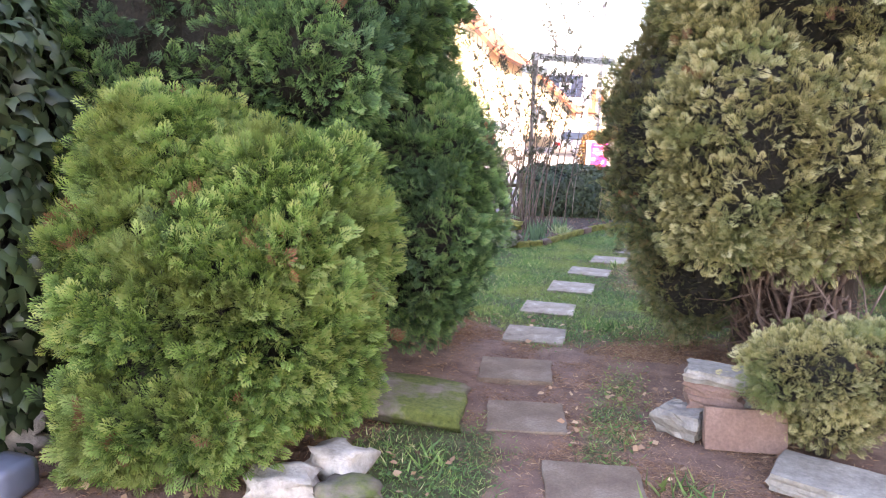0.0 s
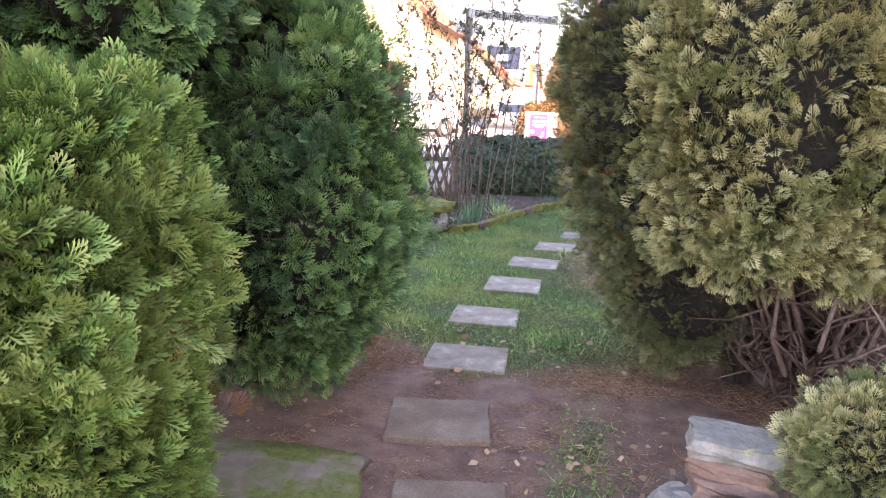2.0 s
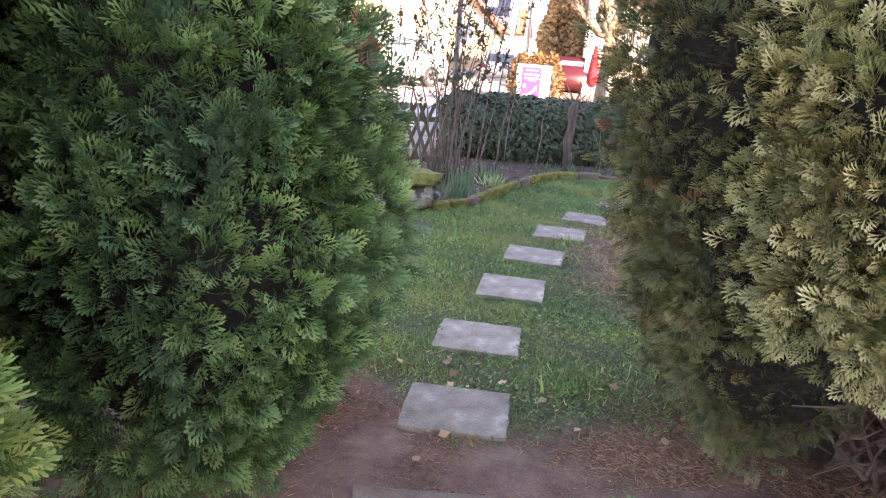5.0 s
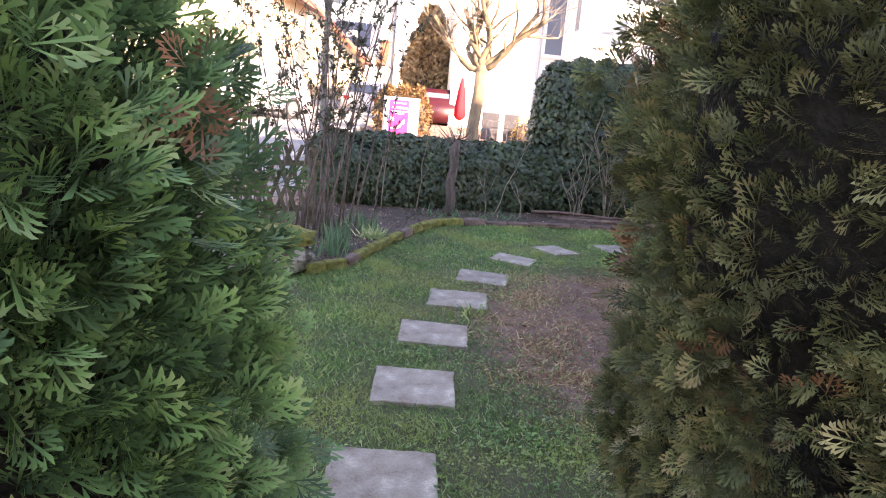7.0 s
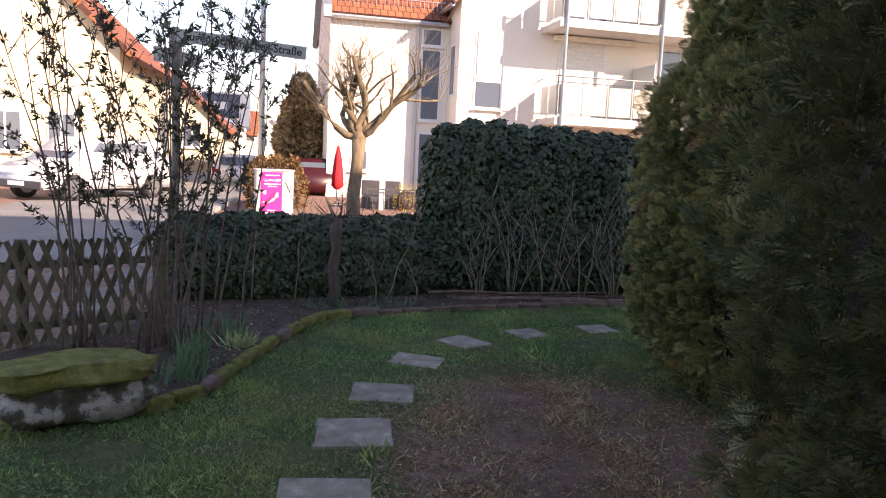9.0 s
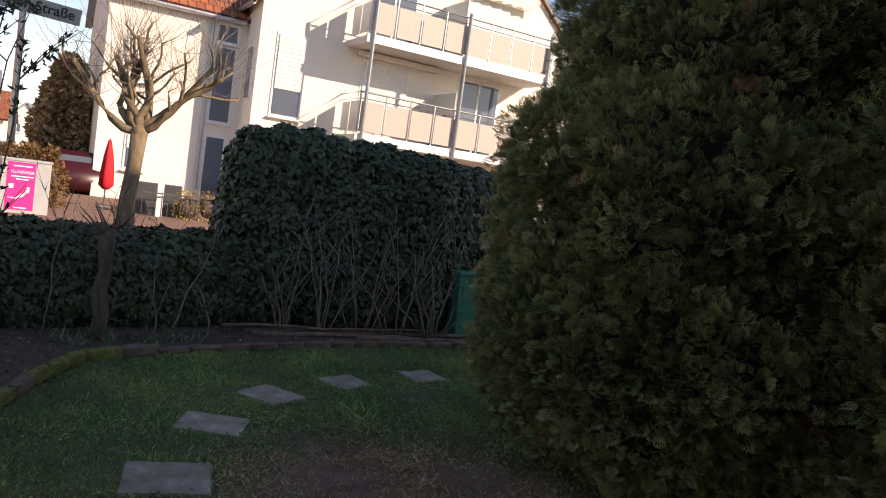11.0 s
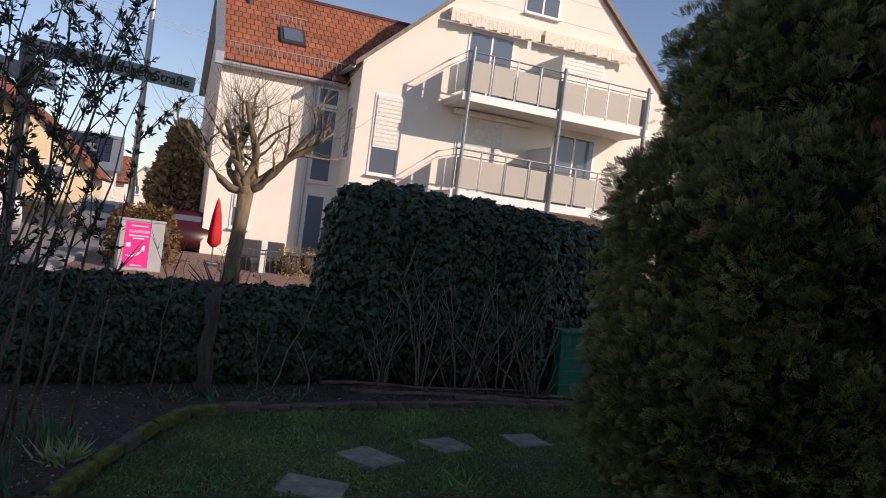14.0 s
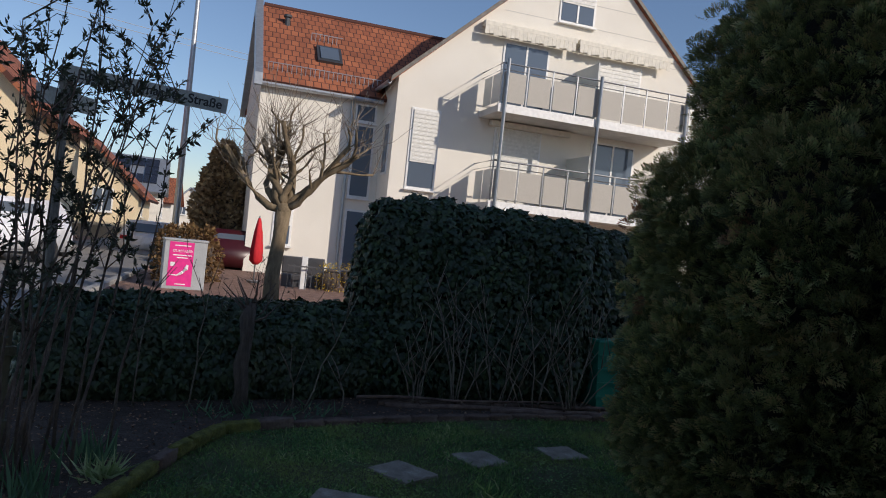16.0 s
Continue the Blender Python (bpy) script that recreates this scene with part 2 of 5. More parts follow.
# tiled roof: courses and columns in relief
m, tree, b = nodes_of("roof_tile")
tc = tree.nodes.new("ShaderNodeTexCoord").outputs["UV"]
br = tree.nodes.new("ShaderNodeTexBrick")
br.offset = 0.5
br.inputs["Scale"].default_value = 1.0
br.inputs["Brick Width"].default_value, br.inputs["Row Height"].default_value, br.inputs["Mortar Size"].default_value = 0.24, 0.34, 0.018
br.inputs["Color1"].default_value, br.inputs["Color2"].default_value, br.inputs["Mortar"].default_value = (0.27, 0.085, 0.04, 1), (0.38, 0.125, 0.055, 1), (0.09, 0.03, 0.02, 1)
tree.links.new(tc, br.inputs["Vector"])
stain = ramp(tree, noise_tex(tree, 0.9, 4), [(0.35, (0.8, 0.8, 0.8)), (0.7, (1.1, 1.1, 1.1))])
tree.links.new(mix(tree, 1.0, br.outputs["Color"], stain, "MULTIPLY"), b.inputs["Base Color"])
b.inputs["Roughness"].default_value = 0.8
bump(tree, b, br.outputs["Fac"], 0.8, -0.03)
M["roof_tile"] = m

m, tree, b = nodes_of("glass_pane")
b.inputs["Base Color"].default_value = (0.10, 0.13, 0.17, 1)
b.inputs["Roughness"].default_value, b.inputs["Specular IOR Level"].default_value = 0.06, 0.8
M["glass"] = m
m, tree, b = nodes_of("frosted_panel")
b.inputs["Base Color"].default_value = (0.62, 0.64, 0.62, 1)
b.inputs["Roughness"].default_value = 0.35
b.inputs["Transmission Weight"].default_value = 0.25
M["frosted"] = m

# garden ground: turf, trodden soil and mulch, by smooth patches of the plan
m, tree, b = nodes_of("garden_ground")
pos = tree.nodes.new("ShaderNodeTexCoord").outputs["Object"]
soil = ramp(tree, noise_tex(tree, 7, 6, 0.65, pos), [(0.3, (0.145, 0.082, 0.060)), (0.55, (0.265, 0.160, 0.120)), (0.8, (0.37, 0.25, 0.19))])
turf = ramp(tree, noise_tex(tree, 16, 6, 0.7, pos), [(0.3, (0.065, 0.065, 0.03)), (0.6, (0.125, 0.125, 0.055)), (0.8, (0.21, 0.175, 0.10))])
att = tree.nodes.new("ShaderNodeAttribute")
att.attribute_name = "turf"
add = tree.nodes.new("ShaderNodeMath")
add.operation = "MULTIPLY_ADD"
tree.links.new(noise_tex(tree, 5, 5, 0.7, pos), add.inputs[0])
add.inputs[1].default_value = 0.9
tree.links.new(att.outputs["Fac"], add.inputs[2])
mask = ramp(tree, add.outputs[0], [(0.80, (0, 0, 0)), (1.05, (1, 1, 1))])
grain = noise_tex(tree, 120, 3, 0.7, pos)
base = mix(tree, mask, soil, turf)
tree.links.new(mix(tree, 0.7, base, ramp(tree, grain, [(0.3, (0.6, 0.6, 0.6)), (0.7, (1.25, 1.22, 1.2))]), "MULTIPLY"), b.inputs["Base Color"])
b.inputs["Roughness"].default_value = 0.95
bump(tree, b, grain, 0.8, 0.012)
M["ground"] = m


# ---- mesh helpers ----
def link_mesh(name, mesh, material, parent=None, label=""):
    mesh.materials.append(material)
    ob = new(name, mesh)
    if parent is not None:
        ob.parent = parent
    if label:
        tagged(ob, label)
    return ob


def part(name, bm, material, parent, label="", smooth=False):
    mesh = bpy.data.meshes.new(name)
    bm.to_mesh(mesh)
    bm.free()
    if smooth:
        mesh.shade_smooth()
    return link_mesh(name, mesh, material, parent, label)


def thing(name, label, category, at=(0, 0, 0), rz=0, group="", kind=""):
    ob = new(name)
    ob.empty_display_size = 0.1
    ob.matrix_basis = pose(*at, 0, 0, rz)
    return tagged(ob, label, category, group, kind)


def box(x0, x1, y0, y1, z0, z1, bevel=0.0, bm=None):
    bm = bm or bmesh.new()
    r = bmesh.ops.create_cube(bm, size=1, matrix=Matrix.LocRotScale(((x0 + x1) / 2, (y0 + y1) / 2, (z0 + z1) / 2), None, (x1 - x0, y1 - y0, z1 - z0)))
    if bevel:
        edges = {e for v in r["verts"] for e in v.link_edges}
        bmesh.ops.bevel(bm, geom=list(edges), offset=bevel, segments=2, affect="EDGES", profile=0.6)
    return bm


def prism(points, axis, a, b):
    """A polygon of 2D points pushed along an axis from a to b."""
    bm = bmesh.new()

    def at(p, d):
        return {"x": (d, p[0], p[1]), "y": (p[0], d, p[1]), "z": (p[0], p[1], d)}[axis]
    lo = [bm.verts.new(at(p, a)) for p in points]
    hi = [bm.verts.new(at(p, b)) for p in points]
    bm.faces.new(lo[::-1])
    bm.faces.new(hi)
    for i in range(len(points)):
        j = (i + 1) % len(points)
        bm.faces.new((lo[i], lo[j], hi[j], hi[i]))
    bmesh.ops.recalc_face_normals(bm, faces=bm.faces)
    return bm


def tube(bm, pts, radii, sides=6):
    """A tapered tube through the points."""
    pts = [Vector(p) for p in pts]
    rings = []
    for i, p in enumerate(pts):
        d = (pts[min(i + 1, len(pts) - 1)] - pts[max(i - 1, 0)]).normalized()
        a = d.orthogonal().normalized()
        c = d.cross(a)
        r = radii[i] if isinstance(radii, (list, tuple)) else radii
        rings.append([bm.verts.new(p + (a * math.cos(k * math.tau / sides) + c * math.sin(k * math.tau / sides)) * r) for k in range(sides)])
    for q, w in zip(rings, rings[1:]):
        for k in range(sides):
            bm.faces.new((q[k], q[(k + 1) % sides], w[(k + 1) % sides], w[k]))
    bm.faces.new(rings[0][::-1])
    bm.faces.new(rings[-1])
    return bm


def lathe(profile, sides=16, bm=None, at=(0, 0, 0)):
    bm = bm or bmesh.new()
    rings = [[bm.verts.new((at[0] + r * math.cos(k * math.tau / sides), at[1] + r * math.sin(k * math.tau / sides), at[2] + z)) for k in range(sides)] for r, z in profile]
    for q, w in zip(rings, rings[1:]):
        for k in range(sides):
            bm.faces.new((q[k], q[(k + 1) % sides], w[(k + 1) % sides], w[k]))
    bm.faces.new(rings[0][::-1])
    bm.faces.new(rings[-1])
    return bm


def rock(size, seed, rough=0.18, sub=3, flat=0.0):
    """A broken stone of about the given size, standing on z = 0."""
    bm = bmesh.new()
    bmesh.ops.create_cube(bm, size=1)
    bmesh.ops.subdivide_edges(bm, edges=bm.edges, cuts=sub, use_grid_fill=True)
    for v in bm.verts:
        p = v.co.copy()
        v.co = p.lerp(p.normalized() * 0.6, 0.35 * (1 - flat))
        n = noise.noise_vector(p * 2.2 + Vector((seed * 7.1, seed, 0))) * rough + noise.noise_vector(p * 6 + Vector((seed, 0, 3))) * rough * 0.4
        v.co += n * (1 - flat * 0.6)
        v.co = Vector((v.co.x * size[0], v.co.y * size[1], (v.co.z + 0.5) * size[2]))
    low = min(v.co.z for v in bm.verts)
    for v in bm.verts:
        v.co.z -= low
    return bm


def np_mesh(name, verts, faces, tone=None, attr="tone"):
    """A mesh from arrays: verts (n, 3), faces (m, k)."""
    mesh = bpy.data.meshes.new(name)
    k = faces.shape[1]
    mesh.vertices.add(len(verts))
    mesh.vertices.foreach_set("co", verts.astype(np.float32).ravel())
    mesh.loops.add(faces.size)
    mesh.loops.foreach_set("vertex_index", faces.astype(np.int32).ravel())
    mesh.polygons.add(len(faces))
    mesh.polygons.foreach_set("loop_start", np.arange(0, faces.size, k, dtype=np.int32))
    mesh.update(calc_edges=True)
    if tone is not None:
        mesh.attributes.new(attr, "FLOAT", "POINT").data.foreach_set("value", tone.astype(np.float32))
    return mesh


def unit(a):
    return a / np.maximum(np.linalg.norm(a, axis=1, keepdims=True), 1e-9)


def scatter(name, template, faces, places, along, facing, size, tone, tip=0.0):
    """One mesh of many copies of a small leaf: its y axis along, its z axis near facing."""
    y = unit(along)
    x = unit(np.cross(y, facing))
    z = np.cross(x, y)
    t = template[None]
    v = places[:, None] + size[:, None, None] * (t[..., 0:1] * x[:, None] + t[..., 1:2] * y[:, None] + t[..., 2:3] * z[:, None])
    k = len(template)
    f = faces[None] + (np.arange(len(places)) * k)[:, None, None]
    # tip grades tone from leaf base to tip; crowns paint shade with it
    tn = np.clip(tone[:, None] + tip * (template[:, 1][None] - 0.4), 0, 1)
    return np_mesh(name, v.reshape(-1, 3), f.reshape(-1, faces.shape[1]), tn.ravel())


def spray_template(rows, wide):
    """A flat fan of blunt scale-leaved twiglets, as thuja has."""
    vs, fs = [], []

    def blade(p, ang, ln, w, lift):
        d = np.array([math.sin(ang), math.cos(ang), lift])
        s = np.array([math.cos(ang), -math.sin(ang), 0]) * w
        i = len(vs)
        vs.extend([p, p + d * ln * 0.86 + s, p + d * ln - s * 0.5])
        fs.append((i, i + 1, i + 2))
    blade(np.zeros(3), 0, 1.0, wide, 0.06)
    for k in range(rows):
        h = 0.08 + 0.78 * k / rows
        ln = 0.62 - 0.40 * (k / rows) ** 1.3
        side = 1 if k % 2 else -1
        p = np.array([0, h, 0.02])
        blade(p, side * 0.68, ln, wide, 0.08 * side)
        q = p + np.array([math.sin(side * 0.68), math.cos(side * 0.68), 0]) * ln * 0.4
        if k < rows - 2:
            blade(q, side * 0.15, ln * 0.58, wide * 0.85, -0.1)
            blade(q, side * 1.2, ln * 0.45, wide * 0.85, 0.12)
    return np.array(vs), np.array(fs)


SPRAY, SPRAY_F = spray_template(7, 0.058)
FINE, FINE_F = spray_template(7, 0.052)
IVY = np.array([(0, 0, 0), (0.38, -0.12, -0.05), (0.52, 0.28, -0.08), (0.26, 0.5, 0.0), (0.0, 1.0, -0.12), (-0.26, 0.5, 0.0), (-0.52, 0.28, -0.08), (-0.38, -0.12, -0.05), (0, 0.4, 0.1)])
IVY_F = np.array([(8, 0, 1), (8, 1, 2), (8, 2, 3), (8, 3, 4), (8, 4, 5), (8, 5, 6), (8, 6, 7), (8, 7, 0)])
LEAF = np.array([(0, 0, 0), (0.16, 0.4, 0.04), (0, 1, -0.1), (-0.16, 0.4, 0.04)])
LEAF_F = np.array([(0, 1, 2, 3)])
BLADE = np.array([(-0.07, 0, 0), (0.07, 0, 0), (0.0, 1.0, 0.2)])
BLADE_F = np.array([(0, 1, 2)])


def lumps(p, f):
    """A smooth lumpy field in about -1 to 1."""
    x, y, z = (p * f).T
    return (np.sin(x * 1.7 + 1.3 * np.sin(y * 1.1 + 0.5)) + np.sin(y * 1.9 + 1.2 * np.sin(z * 1.3)) + np.sin(z * 1.6 + 1.4 * np.sin(x * 1.2 + 2))) / 3


def crown_points(rng, blobs, n, lump=0.10, low=0.0, depth=0.10, freq=4.0, side=None):
    """Random places and outward normals on the skin of a union of ellipsoids, crumpled into lobes; side: the way its dense face looks."""
    blobs = np.array(blobs, float)
    area = np.array([(b[3] * b[4] + b[4] * b[5] + b[3] * b[5]) for b in blobs])
    m = n * 6
    pick = rng.choice(len(blobs), m, p=area / area.sum())
    b = blobs[pick]
    d = unit(rng.normal(size=(m, 3)))
    p = b[:, :3] + d * b[:, 3:]
    nrm = unit(d / b[:, 3:])
    drop = p[:, 2] < low - 0.1
    for i, c in enumerate(blobs):
        q = np.linalg.norm((p - c[:3]) / c[3:], axis=1)
        drop |= (q < 0.93) & (pick != i)
    if side is not None:
        drop |= (nrm @ unit(np.array([side], float))[0] < -0.3) & (rng.random(m) < 0.93)
    # f is the lobe relief; callers also darken leaf tone in its hollows
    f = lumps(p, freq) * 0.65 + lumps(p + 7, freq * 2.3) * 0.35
    p = p + nrm * (f * lump - rng.random(m) ** 2 * depth)[:, None]
    keep = np.flatnonzero(~drop & (p[:, 2] > low))[:n]
    return p[keep], nrm[keep], f[keep]


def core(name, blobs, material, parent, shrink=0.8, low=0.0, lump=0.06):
    """Shells filling a crown; thujas and ivy get near black, painted in place of shade."""
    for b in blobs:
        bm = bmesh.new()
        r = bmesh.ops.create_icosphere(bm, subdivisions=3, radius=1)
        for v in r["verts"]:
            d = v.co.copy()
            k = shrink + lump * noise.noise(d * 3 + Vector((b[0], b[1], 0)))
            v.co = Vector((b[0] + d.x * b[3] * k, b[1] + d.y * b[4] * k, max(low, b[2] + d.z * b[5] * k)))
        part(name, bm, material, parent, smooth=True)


def conifer(name, label, blobs, n, material, seed, low=0.05, size=(0.07, 0.13), lump=0.10, trunk=None, dead=0.004, category="tree", shrink=0.74, up=0.55, freq=4.0, side=None, fine=False):
    leaf, leaf_f = (FINE, FINE_F) if fine else (SPRAY, SPRAY_F)
    rng = np.random.default_rng(seed)
    t = thing(name, label, category)
    per = 7
    cp, cn, cf = crown_points(rng, blobs, n // per, lump, low, 0.18, freq, side)
    c = len(cp)
    ax = unit(cn + np.array([0, 0, up]) + rng.normal(size=(c, 3)) * 0.35)
    off = rng.normal(size=(c, per, 3))
    off -= ax[:, None] * (off * ax[:, None]).sum(2, keepdims=True)
    reach = rng.uniform(0.7, 1.3, c)[:, None, None]
    p = (cp[:, None] + off * 0.032 * reach - ax[:, None] * 0.03).reshape(-1, 3)
    k = len(p)
    nrm = np.repeat(cn, per, 0)
    along = (ax[:, None] * 0.85 + off * 0.45).reshape(-1, 3)
    face = np.repeat(ax, per, 0) * 0.25 + np.array([0, 0, 0.4]) + rng.normal(size=(k, 3)) * 0.55
    sz = rng.uniform(*size, k)
    # tone: random by tuft and spray, plus painted shade where the lobes sink in
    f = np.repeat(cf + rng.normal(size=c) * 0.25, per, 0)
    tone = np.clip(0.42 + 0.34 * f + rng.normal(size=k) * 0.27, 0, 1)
    brown = np.repeat(rng.random(c) < dead, per)
    # pale growing tips, with bases darkened in colour to stand in for shade
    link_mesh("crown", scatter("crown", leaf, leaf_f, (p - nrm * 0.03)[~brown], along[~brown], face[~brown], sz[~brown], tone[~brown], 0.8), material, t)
    if brown.any():
        link_mesh("dead_sprig", scatter("dead_sprig", leaf, leaf_f, p[brown], along[brown], face[brown], sz[brown], tone[brown]), M["thuja_dead"], t, "withered reddish brown sprigs")
    # filler shells whose near-black colour paints the shade behind the sprays
    core("inner_filler", blobs, M["thuja_inner_shade"], t, shrink)
    if trunk:
        bm = bmesh.new()
        x, y, r, h = trunk
        tube(bm, [(x, y, 0), (x + 0.02, y, h * 0.3), (x - 0.02, y + 0.02, h * 0.7), (x, y, h)], [r * 1.25, r, r * 0.9, r * 0.5], 12)
        part("trunk", bm, M["bark"], t, "fibrous reddish brown bark", True)
    return t


# ---- ground ----
# line of the edging between bed and lawn
EDGE_Y, EDGE_X = (8.28, 8.57, 9.25, 9.98, 10.58), (-1.56, -1.32, -1.14, -0.92, -0.66)


def turf_at(x, y):
    """1 where grass grows, 0 on bare soil."""
    def soft(d, w):
        return np.clip(0.5 + d / w, 0, 1)
    lawn = soft(y - 4.7, 0.9)
    bare = np.maximum(soft(1.0 - np.hypot((x - 0.72) / 1.15, (y - 7.6) / 1.5), 0.5), soft(1.0 - np.hypot((x - 1.0) / 1.5, (y - 4.3) / 1.2), 0.5))
    bare = np.maximum(bare, soft(1.0 - np.hypot((x + 1.5) / 0.75, (y - 4.4) / 0.9), 0.4))
    rim = np.interp(y, EDGE_Y, EDGE_X)
    bed = soft(rim - x, 0.2) * soft(y - 8.35, 0.3)
    back = soft(y - np.interp(x, (-0.66, 0.5, 1.65, 2.65), (10.6, 11.05, 11.3, 11.4)), 0.2) * soft(x + 0.7, 0.2)
    tuft = 0.8 * soft(1.0 - np.hypot((x + 0.85) / 0.35, (y - 2.85) / 0.55), 0.6)
    side = 0.55 * soft(1.0 - np.hypot((x + 0.1) / 0.14, (y - 3.6) / 0.9), 0.8)
    return np.clip(np.maximum(np.maximum(lawn - bare * 0.85, tuft), side) - bed - back, 0, 1)


gx = np.concatenate(([-900, -300, -100, -40, -20, -10, -6], np.arange(-4, 5.01, 0.1), [7, 10, 20, 40, 100, 300, 900]))
gy = np.concatenate(([-900, -300, -100, -40, -15, -5], np.arange(0, 14.01, 0.1), [16, 20, 30, 50, 100, 300, 900]))
GX, GY = np.meshgrid(gx, gy)
P = np.stack([GX.ravel(), GY.ravel(), np.zeros(GX.size)], 1)
near = (np.abs(P[:, 0]) < 4.5) & (P[:, 1] > 0.2) & (P[:, 1] < 13.5)
P[:, 2] = np.where(near, 0.012 * lumps(P, 3.1) + 0.008 * lumps(P + 3, 8.0) + 0.012 * (1 - turf_at(P[:, 0], P[:, 1])) * lumps(P + 5, 17.0) * (P[:, 1] > 5), -0.02) - 0.008
a, c = len(gx), len(gy)
I = (np.arange(c - 1)[:, None] * a + np.arange(a - 1)[None]).ravel()
ground_mesh = np_mesh("ground", P, np.stack([I, I + 1, I + a + 1, I + a], 1), turf_at(P[:, 0], P[:, 1]), "turf")
ground_mesh.shade_smooth()
ground = tagged(link_mesh("ground", ground_mesh, M["ground"]), "trodden brown garden soil with patchy winter turf", "ground", kind="structure")


def blades(name, label, n, region, density, material, size, lean, seed, tone=(0.45, 0.22)):
    r = np.random.default_rng(seed)
    x0, x1, y0, y1 = region
    x, y = r.uniform(x0, x1, n), r.uniform(y0, y1, n)
    keep = r.random(n) < density(x, y)
    x, y = x[keep], y[keep]
    k = len(x)
    pl = np.stack([x, y, np.full(k, -0.005)], 1)
    clump = lumps(pl, 5.0)
    al = np.stack([r.normal(size=k) * lean, r.normal(size=k) * lean, np.ones(k)], 1)
    fc = np.stack([r.normal(size=k), r.normal(size=k), np.zeros(k) + 0.2], 1)
    tn = np.clip(r.normal(tone[0], tone[1], k) + 0.15 * clump + 0.1 * lumps(pl, 1.3), 0, 1)
    sz = r.uniform(*size, k) * (1 + 0.35 * clump)
    return tagged(link_mesh(name, scatter(name, BLADE, BLADE_F, pl, al, fc, sz, tn), material), label, "grass", kind="stuff")


def off_slabs(x, y):
    ok = np.ones(len(x), bool)
    for sx, sy, ang, w, d in SLABS:
        ca, sa = math.cos(ang), math.sin(ang)
        u, v = (x - sx) * ca + (y - sy) * sa, -(x - sx) * sa + (y - sy) * ca
        ok &= ~((np.abs(u) < w / 2 - 0.012) & (np.abs(v) < d / 2 - 0.012))
    return ok


# stepping slabs: centre, turn, width, depth
SLABS = [(-0.12, 2.93, 0.20, 0.40, 0.36), (-0.51, 3.52, 0.22, 0.38, 0.37), (-0.70, 4.185, 0.17, 0.42, 0.38), (-0.725, 4.935, 0.08, 0.41, 0.36),
         (-0.755, 5.69, 0.05, 0.40, 0.37), (-0.685, 6.51, 0.02, 0.38, 0.39), (-0.615, 7.275, -0.02, 0.39, 0.38), (-0.475, 8.0, -0.04, 0.39, 0.38), (-0.285, 8.63, -0.14, 0.37, 0.33),
         (0.0, 9.32, -0.40, 0.35, 0.28), (0.42, 9.84, 0.62, 0.29, 0.34), (1.01, 10.14, 0.40, 0.29, 0.28), (1.68, 10.33, 0.15, 0.29, 0.29)]


def stepping_slab(w, d, seed):
    bm = box(-w / 2, w / 2, -d / 2, d / 2, -0.035, 0.012, 0.006)
    bmesh.ops.subdivide_edges(bm, edges=[e for e in bm.edges if e.calc_length() > 0.2], cuts=5, use_grid_fill=True)
    for v in bm.verts:
        e = noise.noise_vector(v.co * 14 + Vector((seed * 3, 0, 0)))
        v.co += Vector((e.x * 0.013, e.y * 0.013, e.z * 0.004 if v.co.z > 0 else 0))
    return bm


for i, (sx, sy, ang, w, d) in enumerate(SLABS):
    s = part("stepping_slab", stepping_slab(w, d, i), M["soiled_slab"] if i < 3 else M["slab"], None)
    s.matrix_basis = pose(sx, sy, 0.0, random.uniform(-1, 1), random.uniform(-1, 1), math.degrees(ang))
    tagged(s, "weathered grey concrete stepping slab set in the lawn", "paving slab", "slabs of the garden path")

blades("lawn_grass", "short uneven green lawn grass", 430000, (-2.4, 3.0, 2.2, 11.8), lambda x, y: turf_at(x, y) ** 1.5 * off_slabs(x, y) * 0.9, M["grass"], (0.016, 0.045), 0.95, 11, (0.45, 0.27))
blades("dry_grass", "dry straw-coloured grass and clippings on bare soil", 200000, (-1.2, 2.6, 4.6, 10.2), lambda x, y: (1 - turf_at(x, y)) * off_slabs(x, y) * np.clip(0.38 + 0.6 * lumps(np.stack([x, y, x * 0], 1), 6.5), 0.03, 1) * (np.hypot(x - 0.9, y - 7.6) < 2.3), M["dry_grass"], (0.02, 0.055), 1.8, 12, (0.5, 0.32))
blades("mulch_litter", "reddish brown thuja litter on the soil", 260000, (-2.2, 2.2, 2.1, 5.6), lambda x, y: (1 - turf_at(x, y) * 0.6) * off_slabs(x, y) * np.clip(0.22 + 1.0 * lumps(np.stack([x, y, x * 0], 1), 2.2) + 0.5 * lumps(np.stack([x, y, x * 0], 1), 9.0) + 0.35 * (np.hypot(x - 0.25, (y - 4.0) * 0.6) < 0.75), 0.05, 1), M["litter"], (0.012, 0.034), 4.0, 13)


